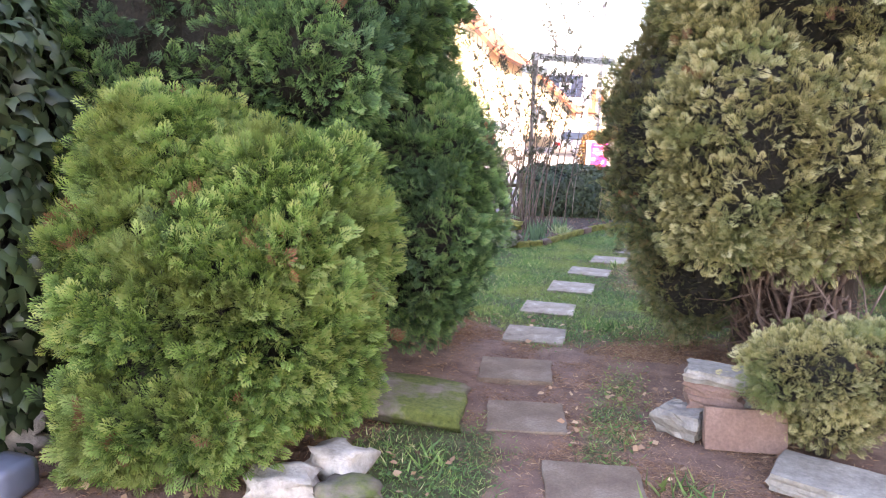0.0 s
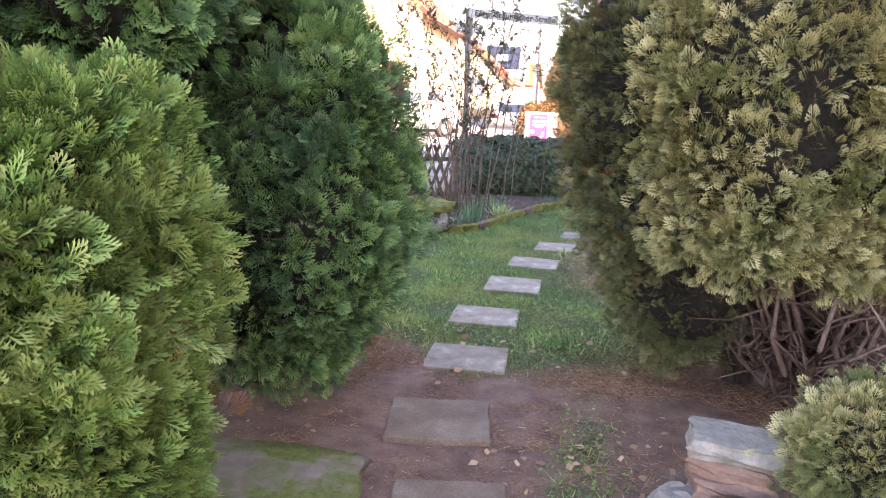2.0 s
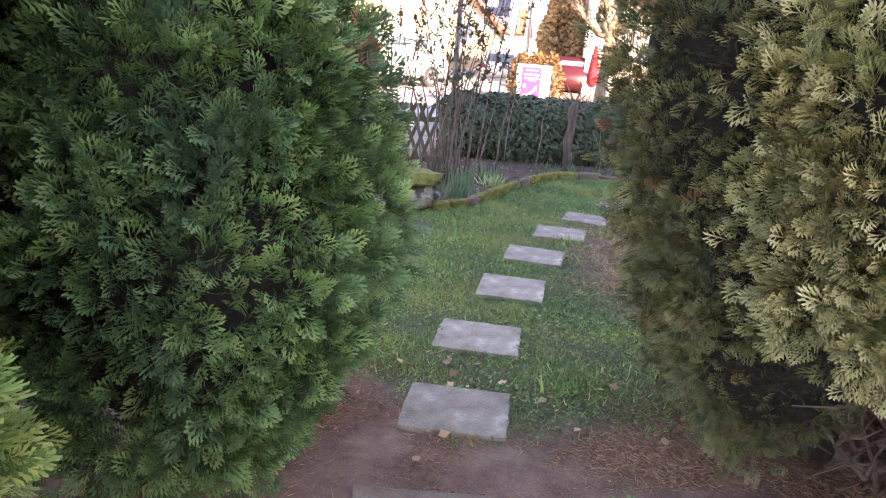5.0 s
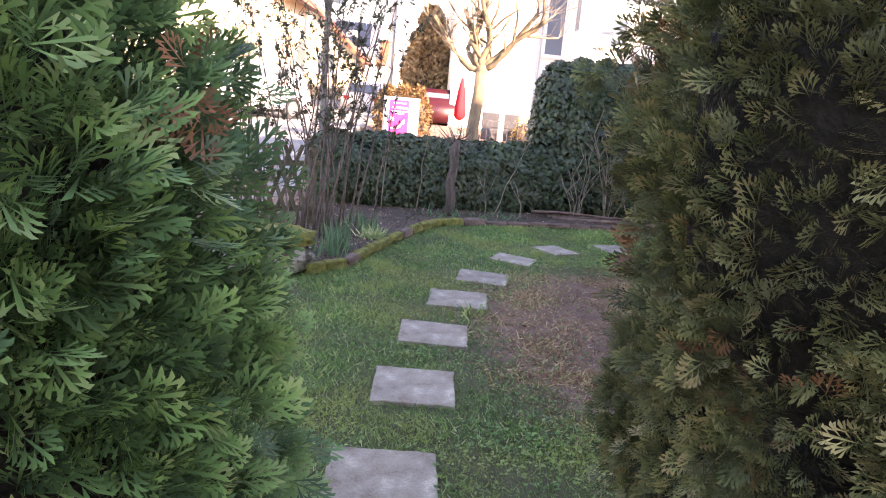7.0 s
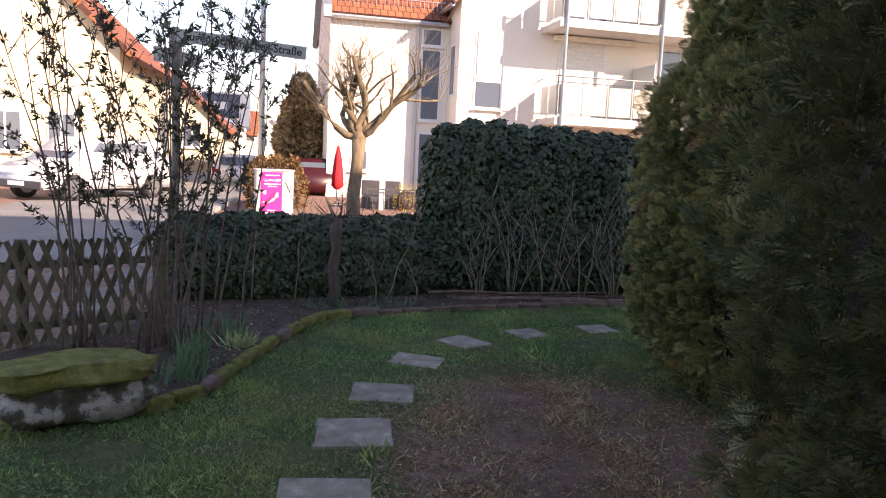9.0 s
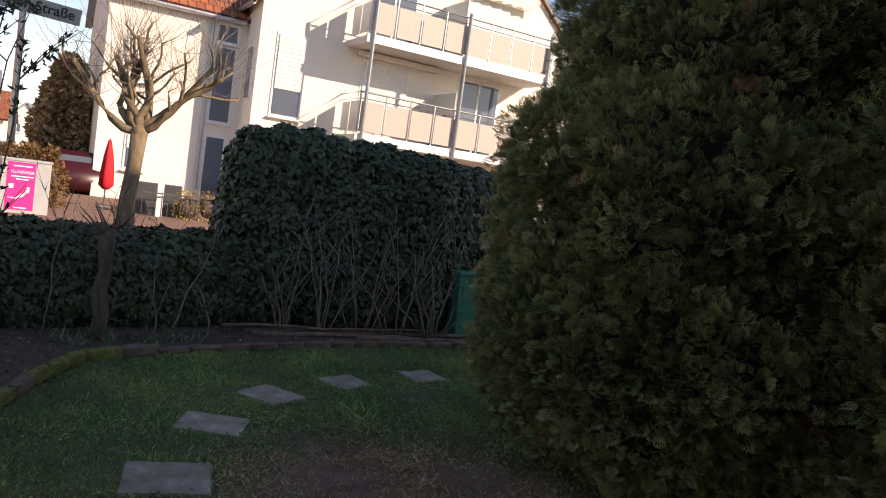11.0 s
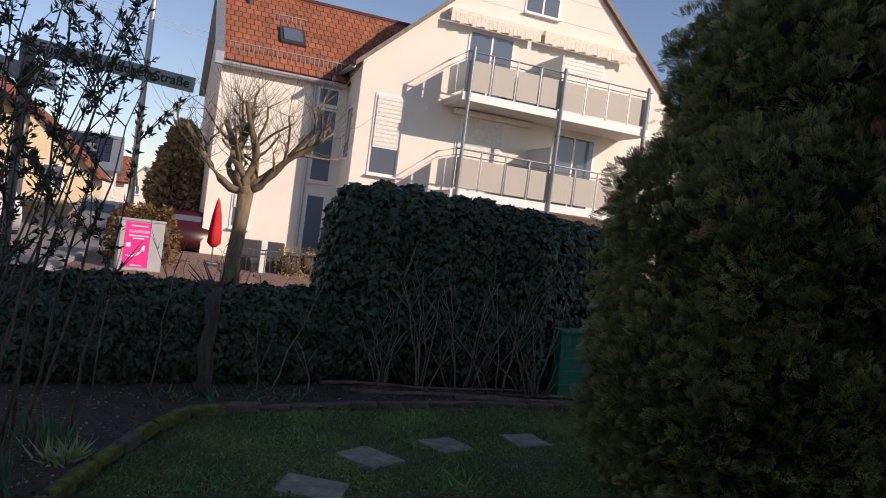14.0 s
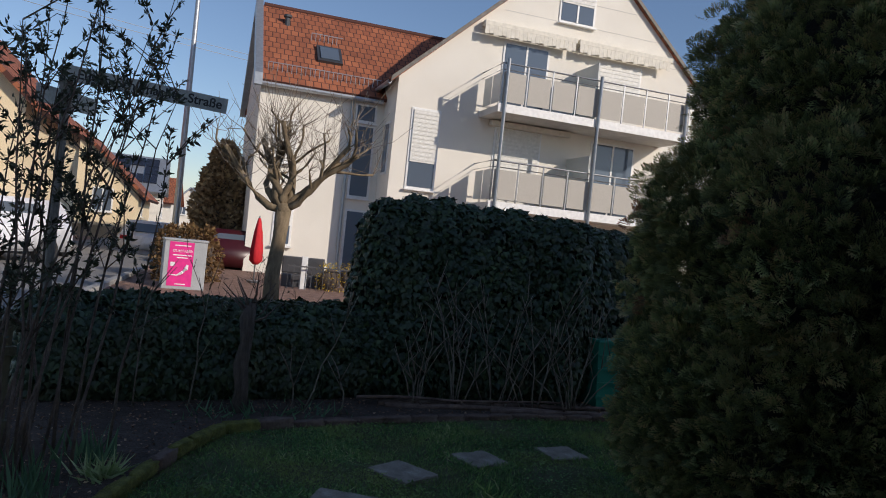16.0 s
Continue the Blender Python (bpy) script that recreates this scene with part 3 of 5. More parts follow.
def scatter_leaves(name, label, n, region, density, material, size, seed, category, tone=(0.45, 0.28), kind_shape=LEAF * np.array([2.4, 1, 1])):
    """Small broad leaves lying about on the ground."""
    r = np.random.default_rng(seed)
    x, y = r.uniform(region[0], region[1], n), r.uniform(region[2], region[3], n)
    keep = r.random(n) < density(x, y)
    x, y = x[keep], y[keep]
    k = len(x)
    pl = np.stack([x, y, r.uniform(0.004, 0.02, k)], 1)
    al = np.stack([r.normal(size=k), r.normal(size=k), r.uniform(-0.1, 0.5, k)], 1)
    fc = np.stack([r.normal(size=k) * 0.4, r.normal(size=k) * 0.4, np.ones(k)], 1)
    tn = np.clip(r.normal(tone[0], tone[1], k) + 0.2 * lumps(pl, 4.0), 0, 1)
    return tagged(link_mesh(name, scatter(name, kind_shape, LEAF_F, pl, al, fc, r.uniform(*size, k), tn), material), label, category, kind="stuff")


scatter_leaves("lawn_weeds", "small broad-leaved weeds and clover in the lawn", 130000, (-2.2, 2.8, 2.2, 11.3), lambda x, y: turf_at(x, y) * off_slabs(x, y) * np.clip(0.35 + 0.9 * lumps(np.stack([x, y, x * 0], 1), 2.9), 0, 1), M["grass"], (0.010, 0.024), 14, "weeds", (0.38, 0.17))
scatter_leaves("fallen_leaves", "brown fallen leaves lying by the rocks and path", 2600, (-2.6, 1.6, 1.9, 5.4), lambda x, y: off_slabs(x, y) * np.clip(0.15 + 1.1 * (x < -0.7) * (y < 2.95) + 0.7 * lumps(np.stack([x, y, x * 0], 1), 1.9), 0.02, 1), M["litter"], (0.02, 0.05), 15, "leaves", (0.6, 0.3))
scatter_leaves("soil_litter", "brown crumbs, moss and dead thatch on the bare patch", 45000, (-0.7, 2.2, 5.6, 9.6), lambda x, y: (1 - turf_at(x, y)) * off_slabs(x, y), M["litter"], (0.006, 0.018), 17, "soil", (0.25, 0.28))
scatter_leaves("soil_crumbs", "pale crumbs and clods on the turned soil", 26000, (-2.3, 3.2, 8.4, 12.2), lambda x, y: (1 - turf_at(x, y)) * (y > 8.6) * ((x < np.interp(y, EDGE_Y, EDGE_X) - 0.05) | (y > 11.1)), M["litter"], (0.012, 0.03), 16, "soil", (0.3, 0.3))

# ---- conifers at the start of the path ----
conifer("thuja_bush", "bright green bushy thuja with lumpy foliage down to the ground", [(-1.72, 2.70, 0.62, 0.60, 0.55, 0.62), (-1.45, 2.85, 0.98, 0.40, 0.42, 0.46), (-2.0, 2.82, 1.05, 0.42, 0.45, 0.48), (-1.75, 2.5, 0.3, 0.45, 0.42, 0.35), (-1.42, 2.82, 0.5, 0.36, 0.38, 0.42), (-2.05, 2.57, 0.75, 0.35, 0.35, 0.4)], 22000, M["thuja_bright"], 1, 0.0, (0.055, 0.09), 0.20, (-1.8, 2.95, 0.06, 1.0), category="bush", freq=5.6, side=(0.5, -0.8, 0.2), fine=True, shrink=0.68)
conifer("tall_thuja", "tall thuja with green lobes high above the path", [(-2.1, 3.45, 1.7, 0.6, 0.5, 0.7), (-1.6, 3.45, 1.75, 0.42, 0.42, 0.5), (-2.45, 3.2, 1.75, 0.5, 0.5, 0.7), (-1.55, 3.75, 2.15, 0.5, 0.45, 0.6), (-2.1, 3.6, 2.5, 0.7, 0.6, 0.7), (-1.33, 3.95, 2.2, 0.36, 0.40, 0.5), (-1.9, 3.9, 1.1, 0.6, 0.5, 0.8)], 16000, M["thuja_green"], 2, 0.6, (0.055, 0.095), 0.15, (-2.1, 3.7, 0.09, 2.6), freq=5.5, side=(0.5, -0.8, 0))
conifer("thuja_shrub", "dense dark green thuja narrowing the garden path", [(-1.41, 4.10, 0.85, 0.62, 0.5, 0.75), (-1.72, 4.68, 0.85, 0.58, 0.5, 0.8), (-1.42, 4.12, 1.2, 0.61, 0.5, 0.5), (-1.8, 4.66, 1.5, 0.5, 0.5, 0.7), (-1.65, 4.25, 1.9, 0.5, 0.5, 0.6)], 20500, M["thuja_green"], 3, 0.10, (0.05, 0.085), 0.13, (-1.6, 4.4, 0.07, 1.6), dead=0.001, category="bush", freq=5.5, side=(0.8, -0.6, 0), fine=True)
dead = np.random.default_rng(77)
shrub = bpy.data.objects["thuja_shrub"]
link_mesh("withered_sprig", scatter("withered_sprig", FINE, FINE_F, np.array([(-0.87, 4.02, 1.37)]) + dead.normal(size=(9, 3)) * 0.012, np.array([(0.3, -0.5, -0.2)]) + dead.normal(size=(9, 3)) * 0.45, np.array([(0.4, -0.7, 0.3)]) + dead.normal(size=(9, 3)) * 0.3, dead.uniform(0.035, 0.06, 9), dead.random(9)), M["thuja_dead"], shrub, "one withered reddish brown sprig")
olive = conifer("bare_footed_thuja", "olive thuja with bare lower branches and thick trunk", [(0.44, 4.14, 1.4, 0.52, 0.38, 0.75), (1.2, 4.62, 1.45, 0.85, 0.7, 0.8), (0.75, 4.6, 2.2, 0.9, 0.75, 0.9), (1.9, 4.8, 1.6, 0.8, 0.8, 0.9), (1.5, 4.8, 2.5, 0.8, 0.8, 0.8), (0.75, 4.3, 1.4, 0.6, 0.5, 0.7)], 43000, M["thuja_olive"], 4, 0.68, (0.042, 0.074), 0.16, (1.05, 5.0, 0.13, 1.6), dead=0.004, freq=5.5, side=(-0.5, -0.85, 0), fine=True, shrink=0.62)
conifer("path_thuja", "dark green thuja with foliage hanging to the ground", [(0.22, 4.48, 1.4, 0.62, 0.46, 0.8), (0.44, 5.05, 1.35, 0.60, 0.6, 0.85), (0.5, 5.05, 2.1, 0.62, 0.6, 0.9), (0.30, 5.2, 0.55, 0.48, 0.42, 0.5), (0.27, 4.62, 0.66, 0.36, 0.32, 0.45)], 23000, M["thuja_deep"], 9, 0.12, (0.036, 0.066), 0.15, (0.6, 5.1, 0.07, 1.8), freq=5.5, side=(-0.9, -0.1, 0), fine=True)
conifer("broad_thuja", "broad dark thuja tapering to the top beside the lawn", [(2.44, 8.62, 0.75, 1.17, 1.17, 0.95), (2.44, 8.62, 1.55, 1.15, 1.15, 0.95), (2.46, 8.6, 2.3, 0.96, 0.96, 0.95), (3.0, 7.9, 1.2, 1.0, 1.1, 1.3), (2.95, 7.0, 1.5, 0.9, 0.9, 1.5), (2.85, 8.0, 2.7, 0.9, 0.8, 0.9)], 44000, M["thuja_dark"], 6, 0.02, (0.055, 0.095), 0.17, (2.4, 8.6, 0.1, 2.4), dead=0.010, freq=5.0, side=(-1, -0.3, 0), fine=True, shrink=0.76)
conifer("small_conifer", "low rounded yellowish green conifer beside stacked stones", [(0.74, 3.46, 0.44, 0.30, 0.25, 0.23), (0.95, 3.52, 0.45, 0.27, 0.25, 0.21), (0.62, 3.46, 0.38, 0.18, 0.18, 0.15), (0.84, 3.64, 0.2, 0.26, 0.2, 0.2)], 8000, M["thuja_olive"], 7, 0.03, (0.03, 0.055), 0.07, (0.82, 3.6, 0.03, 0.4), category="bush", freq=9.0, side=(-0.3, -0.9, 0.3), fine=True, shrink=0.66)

# bare lower boughs of the olive thuja
rb = random.Random(3)
for k in range(84):
    low = k >= 34
    ang = rb.uniform(2.0, 5.2) if k < 34 else rb.uniform(3.3, 4.7)
    start = Vector((1.0 + rb.uniform(-0.1, 0.1), 5.0, rb.uniform(0.25, 0.8) if not low else rb.uniform(0.16, 0.5)))
    L = rb.uniform(0.55, 0.95) * (1 - 0.25 * max(0, math.cos(ang - math.pi)))
    R0 = rb.choice((0.008, 0.012, 0.026))
    sag = 0.35 if k < 56 else 0.5
    pts = [start]
    for j in range(1, 8):
        u = j / 7
        p = start + Vector((math.cos(ang) * L * u, math.sin(ang) * L * u, -sag * u * (1 - u) * 1.6 + 0.42 * u * u - 0.1 * u)) + Vector((rb.uniform(-.04, .04), rb.uniform(-.04, .04), rb.uniform(-.03, .03)))
        p.z = max(p.z, 0.02)
        pts.append(p)
    bough = part("bough", tube(bmesh.new(), pts, [R0 * (1 - j / 8) + 0.004 for j in range(8)], 7), M["bough"], olive, "bare brown lower bough", True)
    for j in range(7):
        q = pts[rb.randint(1, 7)]
        d = Vector((rb.uniform(-1, 0.5), rb.uniform(-1, 0.6), rb.uniform(-0.5, 0.9))).normalized() * rb.uniform(0.12, 0.34)
        part("twig", tube(bmesh.new(), [q, q + d * 0.5 + Vector((0, 0, rb.uniform(-.04, .04))), q + d], [0.006, 0.004, 0.002], 4), M["bough"], bough)

# ---- ivy hedges at the back ----
def ivy_hedge(name, label, blobs, n, seed, low=0.02, size=(0.032, 0.06), stems=0, front=None, category="hedge"):
    r = np.random.default_rng(seed)
    t = thing(name, label, category)
    p, nrm, f = crown_points(r, blobs, n, 0.05, low, 0.07, 5.0, (0, -1, 0.3) if front else (0.7, -0.7, 0))
    k = len(p)
    along = np.array([0, 0, -0.9]) + nrm * 0.25 + r.normal(size=(k, 3)) * 0.45
    face = nrm + np.array([0, 0, 0.35]) + r.normal(size=(k, 3)) * 0.35
    # tone sinks in the hollows, painting shade there; the rest is random
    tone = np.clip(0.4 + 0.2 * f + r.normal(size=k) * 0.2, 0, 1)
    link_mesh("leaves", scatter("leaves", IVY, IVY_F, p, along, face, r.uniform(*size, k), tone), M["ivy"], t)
    # near-black filler shells in place of the hedge's inner shade
    core("inner_filler", blobs, M["ivy_inner_shade"], t, 0.84, 0.0, 0.03)
    rr = random.Random(seed)
    for s in range(stems):
        c = rr.randint(0, 4)
        fan = rr.gauss(0, 1)
        x, y = front[0] + (front[1] - front[0]) * (c + 0.5) / 5 + fan * 0.05, front[2] - rr.uniform(0.0, 0.12)
        h, tilt = rr.uniform(0.4, 1.1), fan * 0.045
        bm = bmesh.new()
        pts = [(x, y, 0)]
        for j in range(1, 6):
            x += tilt * (0.5 + 0.25 * j) + rr.uniform(-0.03, 0.03)
            pts.append((x, y - 0.02 + rr.uniform(-0.03, 0.03), h * j / 5))
        tube(bm, pts, [0.007, 0.0065, 0.006, 0.005, 0.004, 0.002], 5)
        for j in range(3):
            q = Vector(pts[rr.randint(2, 5)])
            d = Vector((rr.uniform(-0.18, 0.18), rr.uniform(-0.06, 0.02), rr.uniform(0.12, 0.3)))
            tube(bm, [q, q + d * 0.6, q + d], [0.006, 0.004, 0.002], 4)
        part("bare_stem", bm, M["pale_twig"], t, "pale bare climbing stem", True)
    return t


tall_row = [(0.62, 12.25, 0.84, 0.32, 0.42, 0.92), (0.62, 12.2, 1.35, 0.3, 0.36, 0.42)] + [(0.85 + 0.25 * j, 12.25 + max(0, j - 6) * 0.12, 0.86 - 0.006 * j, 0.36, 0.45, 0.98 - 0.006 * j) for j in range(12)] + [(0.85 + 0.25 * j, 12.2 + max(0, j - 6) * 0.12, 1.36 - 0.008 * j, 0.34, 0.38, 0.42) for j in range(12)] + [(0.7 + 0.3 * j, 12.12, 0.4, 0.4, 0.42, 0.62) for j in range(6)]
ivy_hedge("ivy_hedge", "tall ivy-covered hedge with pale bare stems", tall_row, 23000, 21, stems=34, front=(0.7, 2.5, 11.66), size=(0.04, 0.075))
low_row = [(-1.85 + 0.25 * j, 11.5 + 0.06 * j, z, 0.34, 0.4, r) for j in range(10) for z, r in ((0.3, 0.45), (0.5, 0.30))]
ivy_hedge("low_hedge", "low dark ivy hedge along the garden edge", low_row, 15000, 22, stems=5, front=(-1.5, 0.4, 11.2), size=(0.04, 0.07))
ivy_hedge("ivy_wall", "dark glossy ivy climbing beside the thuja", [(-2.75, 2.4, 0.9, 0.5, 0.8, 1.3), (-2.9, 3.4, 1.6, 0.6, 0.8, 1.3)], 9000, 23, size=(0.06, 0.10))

# ---- garden edging, trough, stones ----
bed_poly = [(-1.6, 8.32), (-1.36, 8.62), (-1.18, 9.27), (-0.96, 10.0), (-0.69, 10.62), (-0.22, 10.83), (0.5, 11.08), (1.65, 11.35), (2.65, 11.45), (3.6, 11.5), (3.6, 12.8), (-2.1, 12.4), (-2.2, 10.4), (-2.75, 9.3), (-2.3, 8.5)]
tagged(part("flower_bed", prism(bed_poly, "z", -0.03, 0.018), M["bed_soil"], None), "dark turned soil of a flower bed", "flower bed", kind="structure")
edge = thing("lawn_edging", "row of mossy edging stones round the lawn", "edging")
path_pts = list(zip(EDGE_X, EDGE_Y)) + [(-0.2, 10.78), (0.5, 11.03), (1.65, 11.3), (2.65, 11.4), (3.3, 11.45)]
rs = random.Random(8)
for (xa, ya), (xb, yb) in zip(path_pts, path_pts[1:]):
    ln = math.hypot(xb - xa, yb - ya)
    k = max(1, round(ln / 0.24))
    for j in range(k):
        u = (j + 0.5) / k
        mossy = xa < -0.5
        st = part("edging_stone", rock((ln / k * 1.02, 0.07, 0.075 if mossy else 0.05), rs.randint(0, 99), 0.22, 3, 0.35), M["moss"] if mossy and rs.random() < 0.8 else M["log_bark"], edge, "", True)
        st.matrix_basis = pose(xa + (xb - xa) * u, ya + (yb - ya) * u, -0.01, rs.uniform(-4, 4), 0, math.degrees(math.atan2(yb - ya, xb - xa)))

trough = thing("stone_trough", "old stone trough with yellow moss on top", "planter", (-1.86, 8.2, 0), 28)
part("body", rock((0.62, 0.30, 0.24), 4, 0.20, 5, 0.4), M["trough_stone"], trough, "flaking grey and white stone", True)
cap = part("moss_cap", rock((0.66, 0.34, 0.11), 9, 0.20, 6, 0.15), M["moss"], trough, "thick yellow moss", True)
cap.location.z = 0.20

mossy = part("mossy_slab", rock((0.64, 0.48, 0.09), 12, 0.12, 5, 0.5), M["stone"], None, "", True)
mossy.data.materials.clear()
m, tree, b = nodes_of("mossy_stone")
pos = tree.nodes.new("ShaderNodeTexCoord").outputs["Object"]
rockc = ramp(tree, noise_tex(tree, 12, 5, 0.6, pos), [(0.3, (0.17, 0.135, 0.10)), (0.7, (0.30, 0.25, 0.20))])
green = ramp(tree, noise_tex(tree, 40, 4, 0.7, pos), [(0.3, (0.07, 0.095, 0.02)), (0.7, (0.17, 0.20, 0.045))])
tree.links.new(mix(tree, ramp(tree, noise_tex(tree, 4.5, 4, 0.6, pos), [(0.42, (0, 0, 0)), (0.56, (1, 1, 1))]), rockc, green), b.inputs["Base Color"])
b.inputs["Roughness"].default_value = 0.9
bump(tree, b, noise_tex(tree, 60, 4, 0.7, pos), 0.6, 0.01)
M["mossy_stone"] = m
mossy.data.materials.append(m)
mossy.matrix_basis = pose(-1.12, 3.42, 0.0, 0, 4, 8)
tagged(mossy, "thick stone slab half covered in green moss", "stone")


def loose_stone(name, label, size, at, rot, seed, material="stone", flat=0.25, rough=0.30, lift=0.0):
    s = part(name, rock(size, seed, rough, 4, flat), M[material], None, "", flat < 0.4)
    s.matrix_basis = pose(at[0], at[1], lift, *rot)
    return tagged(s, label, "stone")


loose_stone("white_rock", "pale broken limestone rock at the bush's foot", (0.24, 0.17, 0.11), (-1.23, 2.40), (0, 0, 20), 31, "white_stone")
loose_stone("white_rock", "pale limestone rock with rough edges", (0.20, 0.18, 0.12), (-1.09, 2.62), (0, 0, -15), 32, "white_stone")
loose_stone("mossy_rock", "rock covered in olive moss", (0.22, 0.16, 0.09), (-0.96, 2.43), (0, 0, 5), 33, "mossy_stone")
loose_stone("white_rock", "grey rock among dead leaves by the ivy", (0.24, 0.2, 0.16), (-2.45, 2.35), (0, 0, 40), 34)
loose_stone("blue_garden_ball", "bluish grey glazed garden stone among leaves", (0.17, 0.17, 0.13), (-2.2, 2.08), (0, 0, 0), 35, "blue_stone", 0.0, 0.04)
loose_stone("block_stone", "rough pale stone block under the stacked stones", (0.20, 0.17, 0.12), (0.22, 3.60), (0, 0, -25), 41, flat=0.5)
loose_stone("stacked_stone", "flat reddish stone in a small stack", (0.25, 0.19, 0.075), (0.36, 3.70), (0, 0, -4), 42, "pink_stone", 0.5, 0.16, 0.11)
loose_stone("stacked_stone", "flat brownish stone in a small stack", (0.24, 0.19, 0.065), (0.355, 3.71), (0, 0, -14), 43, "pink_stone", 0.5, 0.16, 0.18)
loose_stone("stacked_stone", "flat pale stone topping a small stack", (0.28, 0.2, 0.065), (0.36, 3.71), (0, 0, -8), 44, "stone", 0.5, 0.16, 0.24)
loose_stone("stack_base_stone", "grey stone at the foot of a small stack", (0.26, 0.2, 0.13), (0.38, 3.73), (0, 0, 0), 46, "stone", 0.5)
loose_stone("flat_stone", "large flat pale stone lying on bare soil", (0.46, 0.30, 0.07), (0.81, 3.22), (0, 0, -20), 45, "stone", 0.75, 0.08)
plate = part("sandstone_plate", rock((0.36, 0.05, 0.19), 47, 0.05, 4, 0.9), M["pink_stone"], None)
plate.matrix_basis = pose(0.49, 3.50, 0, -16, 0, 12)
tagged(plate, "smooth pink sandstone plate leaning on stacked stones", "stone")
for k in range(5):
    x, y = (rs.uniform(0.35, 0.9), rs.uniform(5.3, 6.0))
    loose_stone("grey_stone", "grey stone under the bare boughs", (rs.uniform(.1, .2), rs.uniform(.08, .15), rs.uniform(.03, .06)), (x, y), (0, 0, rs.uniform(0, 180)), 60 + k, "slab", 0.4)

# logs in front of the hedge
for k, (xa, ya, xb, yb, r, z) in enumerate([(0.55, 11.56, 3.0, 11.66, 0.030, 0.04), (0.6, 11.46, 2.9, 11.52, 0.028, 0.03), (0.36, 11.5, 2.3, 11.6, 0.016, 0.085), (1.5, 11.41, 3.1, 11.44, 0.028, 0.03)]):
    bm = bmesh.new()
    pts = [(xa + (xb - xa) * j / 7, ya + (yb - ya) * j / 7 + rs.uniform(-.02, .02), z + rs.uniform(-.008, .012)) for j in range(8)]
    tube(bm, pts, [r * (1 - 0.06 * j) for j in range(8)], 8)
    for j in range(3):
        q = Vector(pts[rs.randint(1, 6)])
        tube(bm, [q, q + Vector((rs.uniform(-.06, .02), -0.02, 0.05))], [r * 0.4, r * 0.3], 5)
    tagged(part("cut_pole", bm, M["log_bark"], None, "", True), "long brown cut pole lying before the hedge", "log", "poles before the hedge")

# green compost bins behind the broad thuja
for x, y, h, rz in [(2.86, 12.08, 0.62, 10), (3.3, 11.95, 0.66, -22)]:
    t = thing("compost_bin", "green plastic garden bin beside the hedge", "bin", (x, y, 0), rz)
    part("body", prism([(-0.2, 0), (0.2, 0), (0.24, h), (-0.24, h)], "y", -0.2, 0.2), M["green_plastic"], t)
    for j in range(4):
        part("rib", box(-0.225, 0.225, -0.212, -0.2, 0.1 + j * 0.13, 0.125 + j * 0.13, 0.003), M["green_plastic"], t)
    part("lid", box(-0.26, 0.26, -0.23, 0.23, h, h + 0.035, 0.012), M["green_plastic"], t)

shelter = thing("bin_shelter", "low pale roof sheet on posts above the green bins", "shelter", (3.35, 12.45, 0))
part("roof_sheet", box(-0.3, 0.5, -0.15, 0.35, 1.2, 1.225, 0.004), M["white_trim"], shelter)
for dx, dy in ((-0.26, -0.1), (0.45, -0.1), (-0.26, 0.3), (0.45, 0.3)):
    part("post", box(dx - 0.025, dx + 0.025, dy - 0.025, dy + 0.025, 0, 1.2, 0.004), M["fence_wood"], shelter)

# ---- lattice fence and shrub by the street ----
fence = thing("lattice_fence", "weathered diamond lattice garden fence", "fence", (-3.45, 8.98, 0), 30.5)
FL, FH = 1.95, 0.74
k = 0
for sgn in (1, -1):
    for j in range(-7, 28):
        xa = j * 0.1
        p0, p1 = ((xa, 0.03), (xa + 0.27, FH)) if sgn > 0 else ((xa + 0.27, 0.03), (xa, FH))
        if min(p0[0], p1[0]) < 0 or max(p0[0], p1[0]) > FL:
            continue
        d = Vector((p1[0] - p0[0], 0, p1[1] - p0[1]))
        bm = box(-0.017, 0.017, -0.008, 0.008, 0, d.length)
        s = part("slat", bm, M["fence_wood"], fence)
        s.matrix_basis = pose(p0[0], 0.009 * sgn, p0[1], 0, math.degrees(math.atan2(d.x, d.z)), 0)
for z in (0.14, 0.55):
    part("rail", box(0, FL, 0.019, 0.055, z, z + 0.05, 0.004), M["fence_wood"], fence)
for x in (0.05, 1.0, 1.9):
    part("post", box(x - 0.035, x + 0.035, 0.057, 0.12, 0, 0.74, 0.006), M["fence_wood"], fence)


